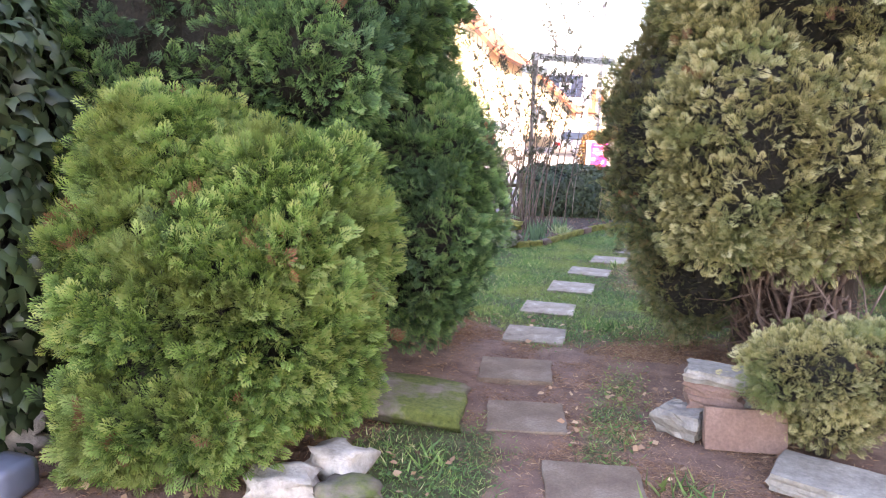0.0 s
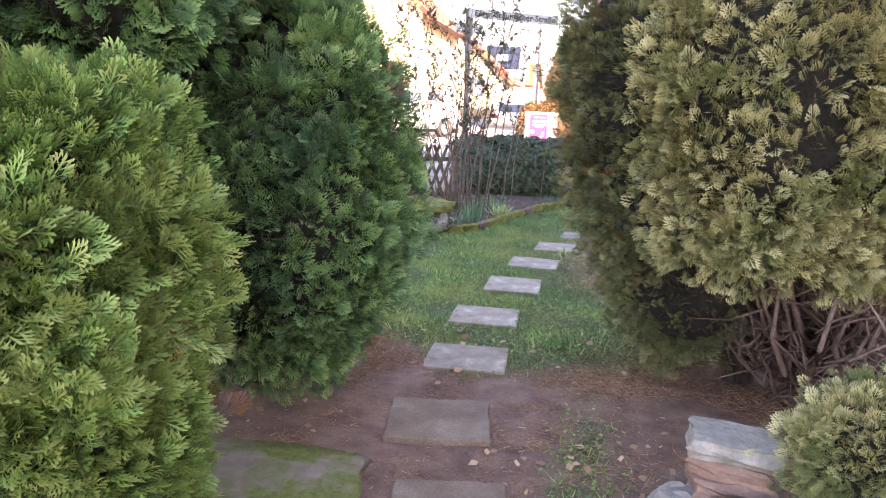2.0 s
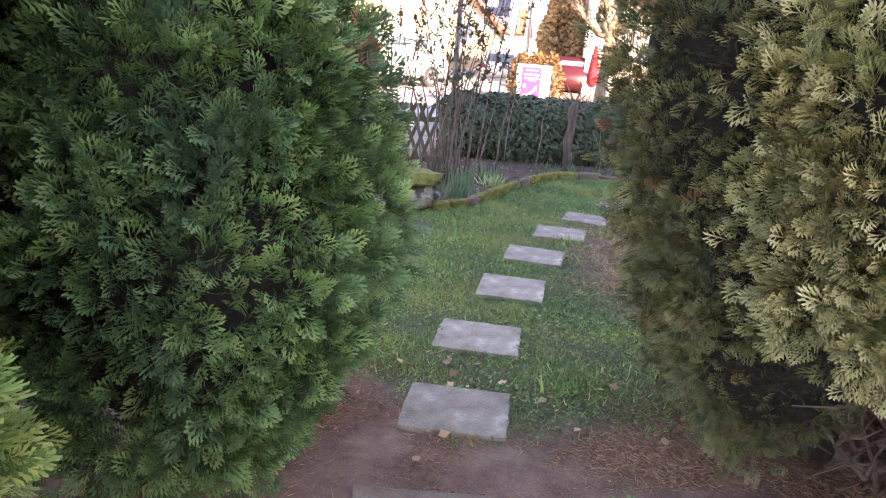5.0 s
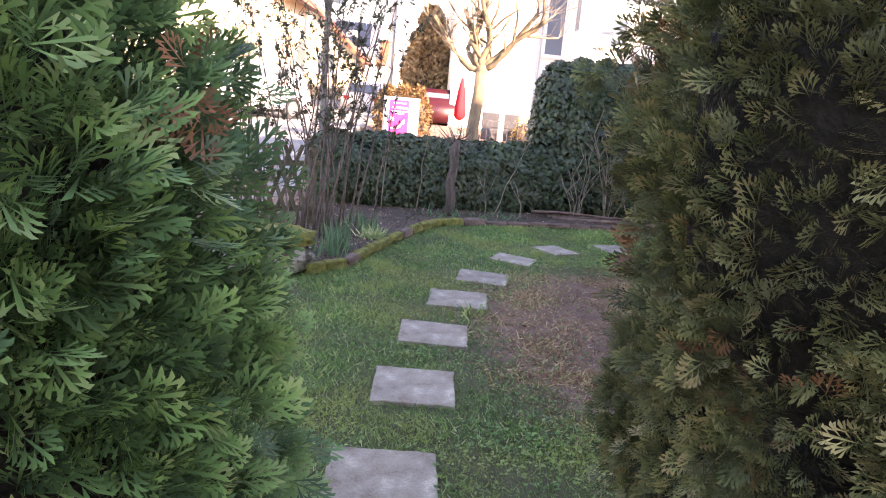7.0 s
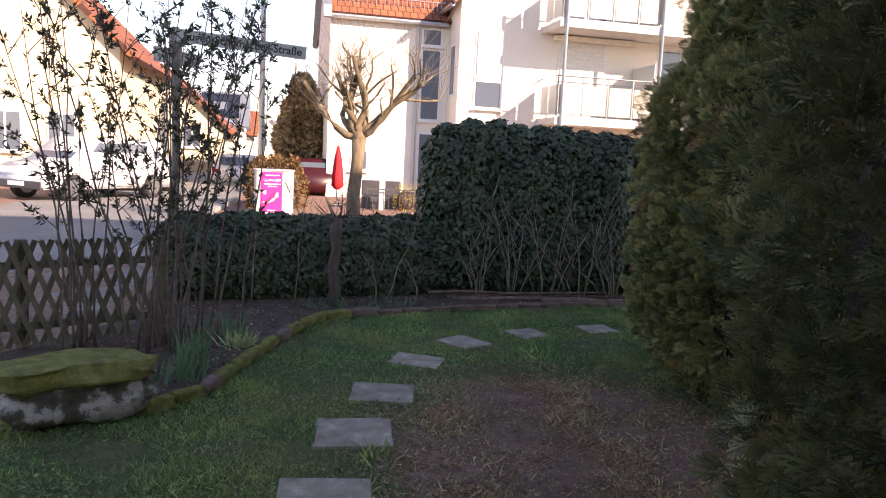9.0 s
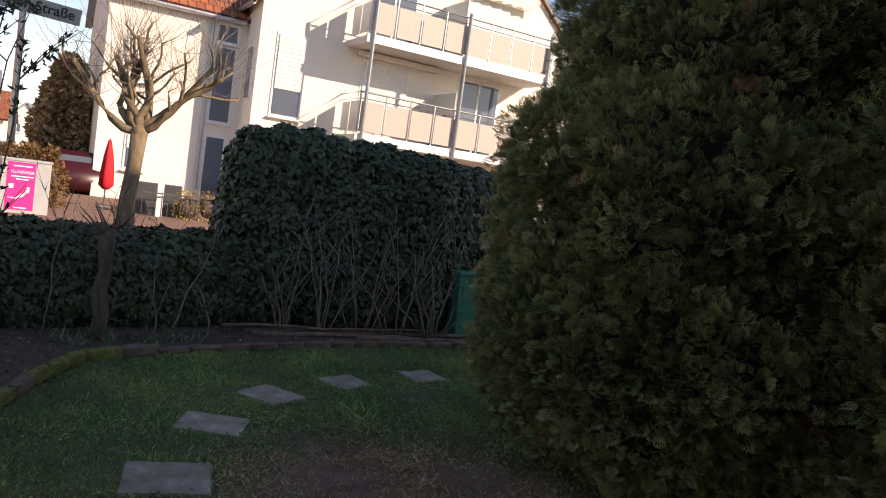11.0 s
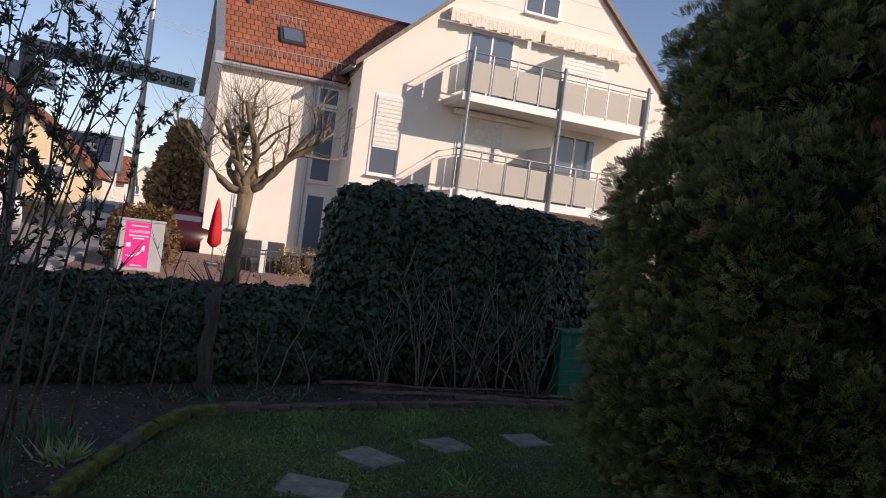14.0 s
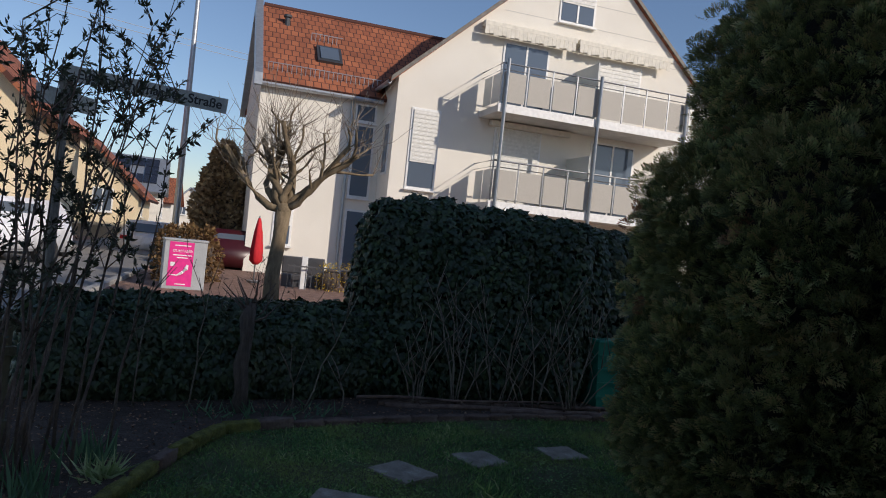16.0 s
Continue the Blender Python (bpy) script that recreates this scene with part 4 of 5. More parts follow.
def bare_shrub(name, label, at, stems, h, spread, seed, leaf=0, lean=(0, 0), r0=0.011, category="shrub", leafsize=(0.03, 0.06), side=5):
    rr = random.Random(seed)
    t = thing(name, label, category)
    spots, dirs = [], []
    for s in range(stems):
        x, y = at[0] + rr.gauss(0, 0.10), at[1] + rr.gauss(0, 0.12)
        dx, dy = rr.gauss(lean[0], spread), rr.gauss(lean[1], spread)
        hh = h * rr.uniform(0.55, 1.0)
        pts = [Vector((x, y, 0))]
        for j in range(1, 8):
            u = j / 7
            pts.append(Vector((x + dx * u ** 1.3 * hh + rr.uniform(-.02, .02), y + dy * u ** 1.3 * hh + rr.uniform(-.02, .02), hh * u)))
        bm = bmesh.new()
        tube(bm, pts, [r0 * (1 - 0.8 * j / 7) for j in range(8)], 5)
        for j in range(side):
            q = pts[rr.randint(3, 7)]
            d = Vector((rr.uniform(-1, 1), rr.uniform(-1, 1), rr.uniform(0.3, 1.2))).normalized() * rr.uniform(0.15, 0.4) * h / 2
            tube(bm, [q, q + d * 0.5 + Vector((0, 0, .02)), q + d], [r0 * 0.4, r0 * 0.3, r0 * 0.15], 4)
            for e in range(9):
                spots.append(q + d * rr.uniform(0.15, 1.0))
                dirs.append(d.normalized())
        for e in range(10):
            u = rr.uniform(2.5, 7)
            i = int(min(u, 6.99))
            spots.append(pts[i].lerp(pts[i + 1], u - i))
            dirs.append((pts[i + 1] - pts[i]).normalized())
        part("stem", bm, M["twig"], t, "", True)
    if leaf:
        r = np.random.default_rng(seed)
        idx = r.integers(0, len(spots), leaf)
        p = np.array([tuple(s) for s in spots])[idx] + r.normal(size=(leaf, 3)) * 0.008
        al = np.array([tuple(s) for s in dirs])[idx] + r.normal(size=(leaf, 3)) * 0.9
        link_mesh("leaves", scatter("leaves", LEAF, LEAF_F, p, al, r.normal(size=(leaf, 3)), r.uniform(*leafsize, leaf), r.random(leaf)), M["budleaf"], t, "small grey-green spring leaves")
    return t


bare_shrub("garden_shrub", "tall bare shrub with first small leaves by the fence", (-1.74, 9.5), 15, 3.0, 0.17, 51, 5200, (0.0, 0.0), 0.010, leafsize=(0.025, 0.055), side=6)
bare_shrub("garden_shrub", "bare shrub arching over the flower bed", (-1.58, 9.95), 7, 2.9, 0.10, 54, 2200, (0.13, 0.0), 0.011, leafsize=(0.025, 0.055), side=7)
bare_shrub("garden_shrub", "thin bare shrub against the lattice fence", (-2.25, 9.45), 9, 2.6, 0.12, 52, 1400, (-0.03, 0.05), 0.009)
bare_shrub("rose_stems", "bare thorny stems behind the low hedge", (-0.5, 11.75), 20, 1.2, 0.24, 53, 160, (0, 0), 0.007, leafsize=(0.015, 0.03))
hs = thing("hedge_trunk", "short knobbly trunk standing in the low hedge", "trunk")
part("trunk", tube(bmesh.new(), [(-0.57, 11.1, 0), (-0.56, 11.11, 0.18), (-0.585, 11.12, 0.36), (-0.56, 11.13, 0.52), (-0.57, 11.14, 0.7), (-0.545, 11.15, 0.82)], [0.062, 0.05, 0.056, 0.045, 0.058, 0.035], 10), M["bark"], hs, "", True)
for k in range(9):
    a = k * 0.7
    q = Vector((-0.56, 11.14, 0.66 + 0.018 * k))
    d = Vector((math.cos(a) * 0.22, math.sin(a) * 0.08, 0.18 + 0.03 * (k % 4)))
    part("twig", tube(bmesh.new(), [q, q + d * 0.45 + Vector((0.02, 0, -0.02)), q + d], [0.011, 0.008, 0.003], 5), M["twig"], hs, "", True)


def leaf_tuft(name, label, at, n, size, material, seed, lean=0.45, spread=0.10, category="plant"):
    r = np.random.default_rng(seed)
    p = np.stack([at[0] + r.normal(size=n) * spread, at[1] + r.normal(size=n) * spread, np.zeros(n)], 1)
    al = np.stack([r.normal(size=n) * lean, r.normal(size=n) * lean, np.ones(n)], 1)
    return tagged(link_mesh(name, scatter(name, BLADE, BLADE_F, p, al, np.stack([r.normal(size=n), r.normal(size=n), np.zeros(n)], 1), r.uniform(*size, n), r.random(n)), M[material]), label, category)


leaf_tuft("variegated_tuft", "pale striped grassy tuft at the lawn edge", (-1.22, 9.62), 90, (0.10, 0.2), "variegated", 1, 0.9, 0.05)
for k, (x, y) in enumerate([(-1.42, 9.15), (-1.35, 9.9), (-1.5, 9.45), (-1.45, 8.85)]):
    leaf_tuft("daffodil_clump", "clump of upright daffodil leaves in the bed", (x, y), 40, (0.12, 0.24), "daffodil_leaf", 5 + k, 0.2, 0.07)
for k, (x, y) in enumerate([(-0.5, 11.0), (-0.25, 11.05), (-0.75, 10.95), (0.05, 11.15)]):
    leaf_tuft("bed_plant", "low leafy plant before the hedge", (x, y), 40, (0.06, 0.16), "daffodil_leaf", 25 + k, 0.9, 0.12)
for k, (x, y) in enumerate([(-0.78, 2.9), (0.22, 3.0), (-0.3, 5.3), (0.85, 9.5), (-0.4, 7.7)]):
    leaf_tuft("grass_tuft", "tuft of longer grass", (x, y), 50, (0.05, 0.11), "grass", 45 + k, 0.8, 0.07)

# ---- street, cars and houses ----
road = part("road", box(-7.3, -3.2, 12.6, 90, -0.03, -0.012), M["asphalt"], None)
tagged(road, "grey asphalt residential street", "road", kind="structure")
road2 = tagged(part("road", box(-40, -2.5, 10.7, 19.5, -0.032, -0.014), M["asphalt"], None), "grey asphalt side street beyond the fence", "road", kind="structure")
kb = thing("kerb", "pale concrete kerb along the street", "kerb", kind="structure")
for j in range(12):
    part("kerb_stone", box(-3.19, -3.05, 12.8 + j * 1.0, 13.78 + j * 1.0, -0.05, 0.06, 0.012), M["kerb"], kb)

sign = thing("street_sign", "street name sign on a grey metal post", "sign", (-2.14, 12.0, 0), 0)
part("post", lathe([(0.036, 0), (0.036, 2.5), (0.03, 2.52)], 12), M["post_paint"], sign)
board = part("name_board", box(0, 1.24, -0.012, 0.012, -0.062, 0.062, 0.004), M["sign_white"], sign, "long white name board")
board.matrix_basis = pose(0.0, -0.05, 2.445, 0, 4.2, 0)
b2 = part("cross_board", box(-0.32, 0.32, -0.012, 0.012, -0.07, 0.07, 0.004), M["sign_white"], sign, "second name board turned away")
b2.matrix_basis = pose(0.0, 0.05, 2.24, 0, 0, 62)
part("bracket", box(-0.05, 0.05, -0.037, 0.05, 2.14, 2.5, 0.01), M["post_paint"], sign)


def lettering(name, text, size, m, material, parent, bold=0.0):
    cu = bpy.data.curves.new(name, "FONT")
    cu.body, cu.size, cu.extrude, cu.offset = text, size, 0.001, bold
    cu.align_x, cu.align_y = "CENTER", "CENTER"
    ob = new(name, cu)
    dg = bpy.context.evaluated_depsgraph_get()
    mesh = bpy.data.meshes.new_from_object(ob.evaluated_get(dg))
    bpy.data.objects.remove(ob)
    mesh.materials.clear()
    o = link_mesh(name, mesh, material, parent)
    o.matrix_basis = m
    return o


lettering("lettering", "Eugen-Schumacher-Straße", 0.106, pose(0.64, -0.0145, 0.0, 90, 0, 0), M["sign_black"], board, 0.002)

kiosk = thing("cable_cabinet", "grey street cabinet with a magenta advert", "cabinet", (-1.87, 21.0, 0), 12)
part("body", box(-0.38, 0.42, -0.2, 0.2, -0.05, 0.92, 0.012), M["cabinet"], kiosk)
part("roof", box(-0.40, 0.44, -0.22, 0.22, 0.92, 0.96, 0.01), M["cabinet"], kiosk)
poster = part("poster", box(-0.29, 0.17, -0.206, -0.203, 0.03, 0.9), M["magenta"], kiosk, "magenta advertising poster")
lettering("lettering", "GLASFASER", 0.075, pose(-0.04, -0.2075, 0.72, 90, 0, 0), M["white_ink"], poster)
for z, w in ((0.82, 0.3), (0.63, 0.36), (0.58, 0.2), (0.06, 0.2)):
    part("text_line", box(-0.04 - w / 2, -0.04 + w / 2, -0.2085, -0.2065, z, z + 0.02), M["white_ink"], poster)
part("code_square", box(-0.25, -0.17, -0.2085, -0.2065, 0.42, 0.50), M["white_ink"], poster)
part("swirl", tube(bmesh.new(), [(-0.25, -0.208, 0.25), (-0.12, -0.208, 0.24), (-0.02, -0.208, 0.30), (0.05, -0.208, 0.38), (0.07, -0.208, 0.46)], [0.008, 0.015, 0.035, 0.045, 0.02], 6), M["white_ink"], poster)

umb = thing("closed_parasol", "closed red parasol on a terrace", "parasol", (-0.45, 23.98, 0.1))
part("pole", lathe([(0.16, -0.12), (0.16, -0.07), (0.018, -0.06), (0.018, 1.5)], 10), M["metal"], umb)
bm = bmesh.new()
lathe([(0.05, 0.32), (0.14, 0.42), (0.13, 0.7), (0.09, 1.1), (0.03, 1.45)], 14, bm)
for v in bm.verts:
    k = math.atan2(v.co.y, v.co.x)
    v.co.x *= 1 + 0.22 * math.cos(k * 7)
    v.co.y *= 1 + 0.22 * math.cos(k * 7)
part("canopy", bm, M["red_cloth"], umb, "folded red cloth", True)


def car(name, label, at, rz, paint, L=4.2, W=1.75, H=1.5):
    t = thing(name, label, "car", at, rz)
    hw = W / 2
    side = [(-L / 2, 0.3), (-L / 2, 0.75), (-L / 2 + 0.15, 0.88), (-L / 2 + 0.55, 0.95), (-L * 0.32, H), (L * 0.12, H), (L * 0.28, 0.95), (L / 2 - 0.2, 0.82), (L / 2, 0.6), (L / 2, 0.3)]
    bm = prism(side, "y", -hw, hw)
    for v in bm.verts:
        if v.co.z > 1.0:
            v.co.y *= 0.82
    bmesh.ops.bevel(bm, geom=list(bm.edges), offset=0.05, segments=2, affect="EDGES")
    body = part("body", bm, paint, t, "", True)
    for s in (-1, 1):
        part("side_window", prism([(-L * 0.29, 1.0), (-L * 0.26, H - 0.12), (L * 0.1, H - 0.12), (L * 0.2, 1.0)], "y", s * (hw * 0.91) - 0.02, s * (hw * 0.91) + 0.02), M["glass"], t)
        part("tail_lamp", box(-L / 2 - 0.012, -L / 2 + 0.05, s * hw * 0.72 - 0.12, s * hw * 0.72 + 0.12, 0.68, 0.82, 0.01), M["red_cloth"], t)
        part("headlamp", box(L / 2 - 0.2, L / 2 - 0.02, s * hw * 0.7 - 0.16, s * hw * 0.7 + 0.16, 0.62, 0.76, 0.02), M["white_ink"], t)
        for x in (-L * 0.31, L * 0.31):
            wheel = part("wheel", lathe([(0.2, -0.1), (0.31, -0.1), (0.33, -0.06), (0.33, 0.06), (0.31, 0.1), (0.2, 0.1)], 18), M["tyre"], t)
            wheel.matrix_basis = pose(x, s * (hw - 0.09), 0.33, 90, 0, 0)
            rim = part("rim", lathe([(0.05, -0.105), (0.2, -0.105), (0.2, 0.105), (0.05, 0.105)], 14), M["metal"], wheel)
    part("rear_window", prism([(-L / 2 + 0.45, 1.0), (-L * 0.34, H - 0.1), (-L * 0.34 + 0.03, H - 0.1), (-L / 2 + 0.48, 0.98)], "y", -hw * 0.68, hw * 0.68), M["glass"], t)
    part("windscreen", prism([(L * 0.27, 1.0), (L * 0.135, H - 0.08), (L * 0.12, H - 0.08), (L * 0.25, 1.0)], "y", -hw * 0.68, hw * 0.68), M["glass"], t)
    part("bumper", box(L / 2 - 0.05, L / 2 + 0.04, -hw * 0.9, hw * 0.9, 0.3, 0.48, 0.02), M["dark_metal"], t)
    part("number_plate", box(L / 2 + 0.042, L / 2 + 0.05, -0.26, 0.26, 0.36, 0.46), M["white_ink"], t)
    return t


car("red_car", "dark red car parked behind a brown hedge", (-1.25, 29.0, -0.25), 188, M["red_paint"], 3.8, 1.65, 1.4)
car("white_car", "white car parked along the street", (-4.35, 36.8, -0.33), 84, M["white_paint"], 4.0, 1.7, 1.4)
car("white_suv", "white off-road car parked across the street", (-6.5, 23.8, -0.05), -122, M["white_paint"], 3.9, 1.7, 1.5)
car("blue_van", "pale blue car parked before a house", (-6.5, 28.2, -0.05), -70, M["white_paint"], 3.6, 1.6, 1.5)


def leafy(name, label, blobs, n, size, material, seed, category, low=0.0, twigs=0):
    r = np.random.default_rng(seed)
    t = thing(name, label, category)
    p, nrm, f = crown_points(r, blobs, n, 0.12, low, 0.25, 3.0)
    k = len(p)
    link_mesh("foliage", scatter("foliage", LEAF * np.array([2.0, 1, 1]), LEAF_F, p, nrm + r.normal(size=(k, 3)) * 0.8, r.normal(size=(k, 3)), r.uniform(*size, k), np.clip(r.normal(0.5, 0.22, k) + 0.2 * f, 0, 1)), material, t)
    core("inner_filler", blobs, M["bark"], t, 0.66, low)
    bm = bmesh.new()
    c = blobs[0]
    tube(bm, [(c[0], c[1], -0.4), (c[0], c[1], c[2])], [0.12, 0.06], 8)
    part("trunk", bm, M["bark"], t)
    return t


leafy("beech_hedge", "clipped brown beech hedge by the street", [(-2.35, 22.9, 0.35, 0.34, 0.7, 0.85), (-1.9, 23.0, 0.4, 0.4, 0.7, 0.85), (-1.55, 23.1, 0.4, 0.3, 0.7, 0.85)], 5000, (0.06, 0.11), M["beech"], 71, "hedge", -0.3)
leafy("brown_conifer", "dense brownish tree behind the hedge", [(-1.65, 31.0, 1.3, 0.85, 0.75, 1.0), (-1.65, 31.0, 2.4, 0.75, 0.7, 0.9), (-1.65, 31.0, 3.2, 0.45, 0.45, 0.75), (-1.1, 31.0, 1.8, 0.5, 0.5, 0.9), (-2.1, 31.0, 1.7, 0.45, 0.5, 0.8)], 9000, (0.10, 0.22), M["far_conifer"], 72, "tree", -0.3)
leafy("yellow_shrub", "low yellow-blooming shrub beside the terrace", [(1.35, 23.5, 0.25, 0.4, 0.3, 0.4), (1.8, 23.5, 0.3, 0.35, 0.3, 0.4)], 700, (0.03, 0.07), M["yellow_bloom"], 73, "shrub", -0.1)


# pollarded tree behind the hedge
def pollard(at, fork, top, seed):
    rr = random.Random(seed)
    t = thing("pollarded_tree", "bare pollarded tree with knobbly limbs and thin shoots", "tree")
    base = Vector((at[0], at[1], 0))
    f = base + Vector((0.05, 0, fork))
    part("trunk", tube(bmesh.new(), [base, base + Vector((-.02, 0, fork * .4)), base + Vector((.03, 0, fork * .75)), f], [0.14, 0.115, 0.105, 0.12], 12), M["pale_bark"], t, "pale mottled bark", True)
    bmk = bmesh.new()
    bmesh.ops.create_icosphere(bmk, subdivisions=2, radius=0.125, matrix=Matrix.Translation(f))
    part("knob", bmk, M["pale_bark"], t, "", True)
    s = (top - fork) / 2.2
    ends = []

    def crooked(name, start, d, length, r0, r1, n):
        pts, q, d = [start], start.copy(), d.normalized()
        for k in range(n):
            d = (d + Vector((rr.gauss(0, 0.30), rr.gauss(0, 0.25), rr.gauss(0.14, 0.16)))).normalized()
            q = q + d * (length / n)
            pts.append(q.copy())
        radii = [r0 + (r1 - r0) * k / n + (rr.uniform(0, 0.25) * r1 if k else 0) for k in range(n + 1)]
        radii[-1] = r1 * 1.5
        part(name, tube(bmesh.new(), pts, radii, 8), M["pale_bark"], t, "", True)
        return pts, d

    for dx, dy, dz in [(-1.1, 0.2, 0.35), (-0.55, -0.3, 1.0), (-0.2, 0.3, 1.3), (0.12, -0.2, 1.4), (0.4, 0.3, 1.1), (1.1, -0.2, 0.5), (0.8, 0.4, 0.8), (-0.8, 0.4, 0.6)]:
        pts, d = crooked("limb", f, Vector((dx, dy, dz)), rr.uniform(1.15, 1.7) * s, 0.062, 0.026, 6)
        ends += [pts[-1], pts[-1], pts[4]]
        for k in (2, 3, 4, 5):
            sp, _ = crooked("side_limb", pts[k], d + Vector((rr.gauss(0, 0.9), rr.gauss(0, 0.6), rr.gauss(0.1, 0.5))), rr.uniform(0.3, 0.75) * s, 0.024, 0.011, 4)
            ends += [sp[-1], sp[-1], sp[2]]
    for q in ends:
        for k in range(3):
            d = Vector((rr.gauss(0, 0.55), rr.gauss(0, 0.4), rr.uniform(0.1, 1.1))) * rr.uniform(0.3, 0.85) * s
            part("shoot", tube(bmesh.new(), [q, q + d * 0.5 + Vector((rr.uniform(-.05, .05), 0, -0.03)), q + d + Vector((0, 0, 0.08))], [0.006, 0.0045, 0.0025], 4), M["pale_twig"], t)
    return t


pollard((-0.22, 16.97), 1.66, 3.8, 81)

# ---- white apartment house ----
ho = thing("apartment_house", "white rendered apartment house with balconies and tiled roof", "house", (5.98, 25.70, 0), 4)
Z0 = 0.3


def hpart(name, bm, mat, parent=ho, label="", smooth=False):
    return part(name, bm, mat, parent, label, smooth)


GN, GL, GR, EV, AP, AU = 1.5, -2.76, 8.95, 6.2, 11.5, 3.1
hpart("gable_wall", prism([(GL, -0.5), (GR, -0.5), (GR, EV), (AU, AP), (GL, EV)], "y", GN, GN + 9.0), M["plaster"], ho, "smooth off-white render")
hpart("wing_wall", prism([(3.0, -0.5), (10.0, -0.5), (10.0, 5.7), (6.5, 8.72), (3.0, 5.7)], "x", -6.55, GL + 0.02), M["plaster"], ho, "white render, partly in shade")


def roof_plane(name, pts, thick, parent, mat="roof_tile", label=""):
    """A slab of roof through four corners: eave left, eave right, ridge right, ridge left."""
    bm = bmesh.new()
    a, b_, c_, d_ = [Vector(p) for p in pts]
    n = (b_ - a).cross(d_ - a).normalized()
    lo = [bm.verts.new(p) for p in (a, b_, c_, d_)]
    hi = [bm.verts.new(p + n * thick) for p in (a, b_, c_, d_)]
    bm.faces.new(lo[::-1])
    top = bm.faces.new(hi)
    for i in range(4):
        j = (i + 1) % 4
        bm.faces.new((lo[i], lo[j], hi[j], hi[i]))
    uv = bm.loops.layers.uv.new("UVMap")
    ex = (b_ - a).normalized()
    ey = n.cross(ex)
    for fce in bm.faces:
        for lp in fce.loops:
            lp[uv].uv = ((lp.vert.co - a).dot(ex), (lp.vert.co - a).dot(ey))
    return part(name, bm, M[mat], parent, label)


roof_plane("wing_roof", [(-6.6, 2.8, 5.58), (GL + 0.6, 2.8, 5.58), (2.4, 6.5, 8.76), (-6.6, 6.5, 8.76)], 0.12, ho, label="orange red pantiles")
roof_plane("wing_roof_back", [(2.4, 10.2, 5.58), (-6.6, 10.2, 5.58), (-6.6, 6.5, 8.76), (2.4, 6.5, 8.76)], 0.12, ho)
roof_plane("gable_roof", [(GL - 0.25, 10.4, EV - 0.24), (GL - 0.25, GN - 0.12, EV - 0.24), (AU, GN - 0.12, AP + 0.02), (AU, 10.4, AP + 0.02)], 0.12, ho)
roof_plane("gable_roof", [(GR + 0.25, GN - 0.12, EV - 0.24), (GR + 0.25, 10.4, EV - 0.24), (AU, 10.4, AP + 0.02), (AU, GN - 0.12, AP + 0.02)], 0.12, ho)
hpart("gable_coping", prism([(2.7, 5.5), (2.95, 5.5), (6.5, 8.7), (10.3, 5.5), (10.4, 5.75), (6.5, 9.12), (2.7, 5.85)], "x", -6.78, -6.55), M["zinc"], ho, "grey metal verge")
for sx in (GL - 0.26, GR + 0.26):
    hpart("verge", prism([(sx, EV - 0.22), (sx, EV - 0.08), (AU, AP + 0.16), (AU, AP + 0.02)], "y", GN - 0.16, GN - 0.125), M["post_paint"], ho, "grey metal verge")
for z in (8.0, 8.75, 9.5):
    half = (AP - z) / (AP - EV) * (AU - GL) - 0.3
    hpart("render_joint", box(AU - half, AU + half, GN - 0.006, GN - 0.002, z, z + 0.018), M["concrete"], ho, "thin joint in the render")
hpart("ridge_cap", tube(bmesh.new(), [(-6.5, 6.5, 8.88), (2.2, 6.5, 8.88)], 0.11, 8), M["roof_tile"])
hpart("gutter", tube(bmesh.new(), [(-6.55, 2.77, 5.56), (GL - 0.1, 2.77, 5.56)], 0.07, 8), M["zinc"])
hpart("gutter", tube(bmesh.new(), [(GL - 0.27, GN, EV - 0.22), (GL - 0.27, 5.2, EV - 0.22)], 0.07, 8), M["zinc"])
hpart("downpipe", tube(bmesh.new(), [(-3.78, 2.93, 5.5), (-3.78, 2.93, 0)], 0.05, 8), M["zinc"])
for u0, u1, n0 in ((-6.4, -2.9, 3.15), (-5.0, -3.95, 4.95)):
    sg = hpart("snow_guard", box(u0, u1, n0, n0 + 0.02, 0, 0.02), M["metal"])
    zz = 5.58 + (n0 - 2.8) * 0.859 + 0.16
    sg.location.z = zz + 0.25
    k = int((u1 - u0) / 0.14)
    for j in range(k):
        hpart("guard_bar", box(u0 + j * 0.14, u0 + j * 0.14 + 0.018, n0, n0 + 0.018, zz, zz + 0.25), M["metal"], sg).location.z = -(zz + 0.25)
sk = roof_plane("skylight", [(-4.85, 4.0, 6.62), (-4.05, 4.0, 6.62), (-4.05, 4.75, 7.265), (-4.85, 4.75, 7.265)], 0.20, ho, "dark_metal", "dark roof window")
roof_plane("pane", [(-4.75, 3.96, 6.85), (-4.15, 3.96, 6.85), (-4.15, 4.52, 7.335), (-4.75, 4.52, 7.335)], 0.03, sk, "glass")
hpart("vent_pipe", lathe([(0.09, 0), (0.09, 0.45), (0.14, 0.47), (0.14, 0.55)], 10, at=(-5.75, 5.6, 7.9)), M["dark_metal"])


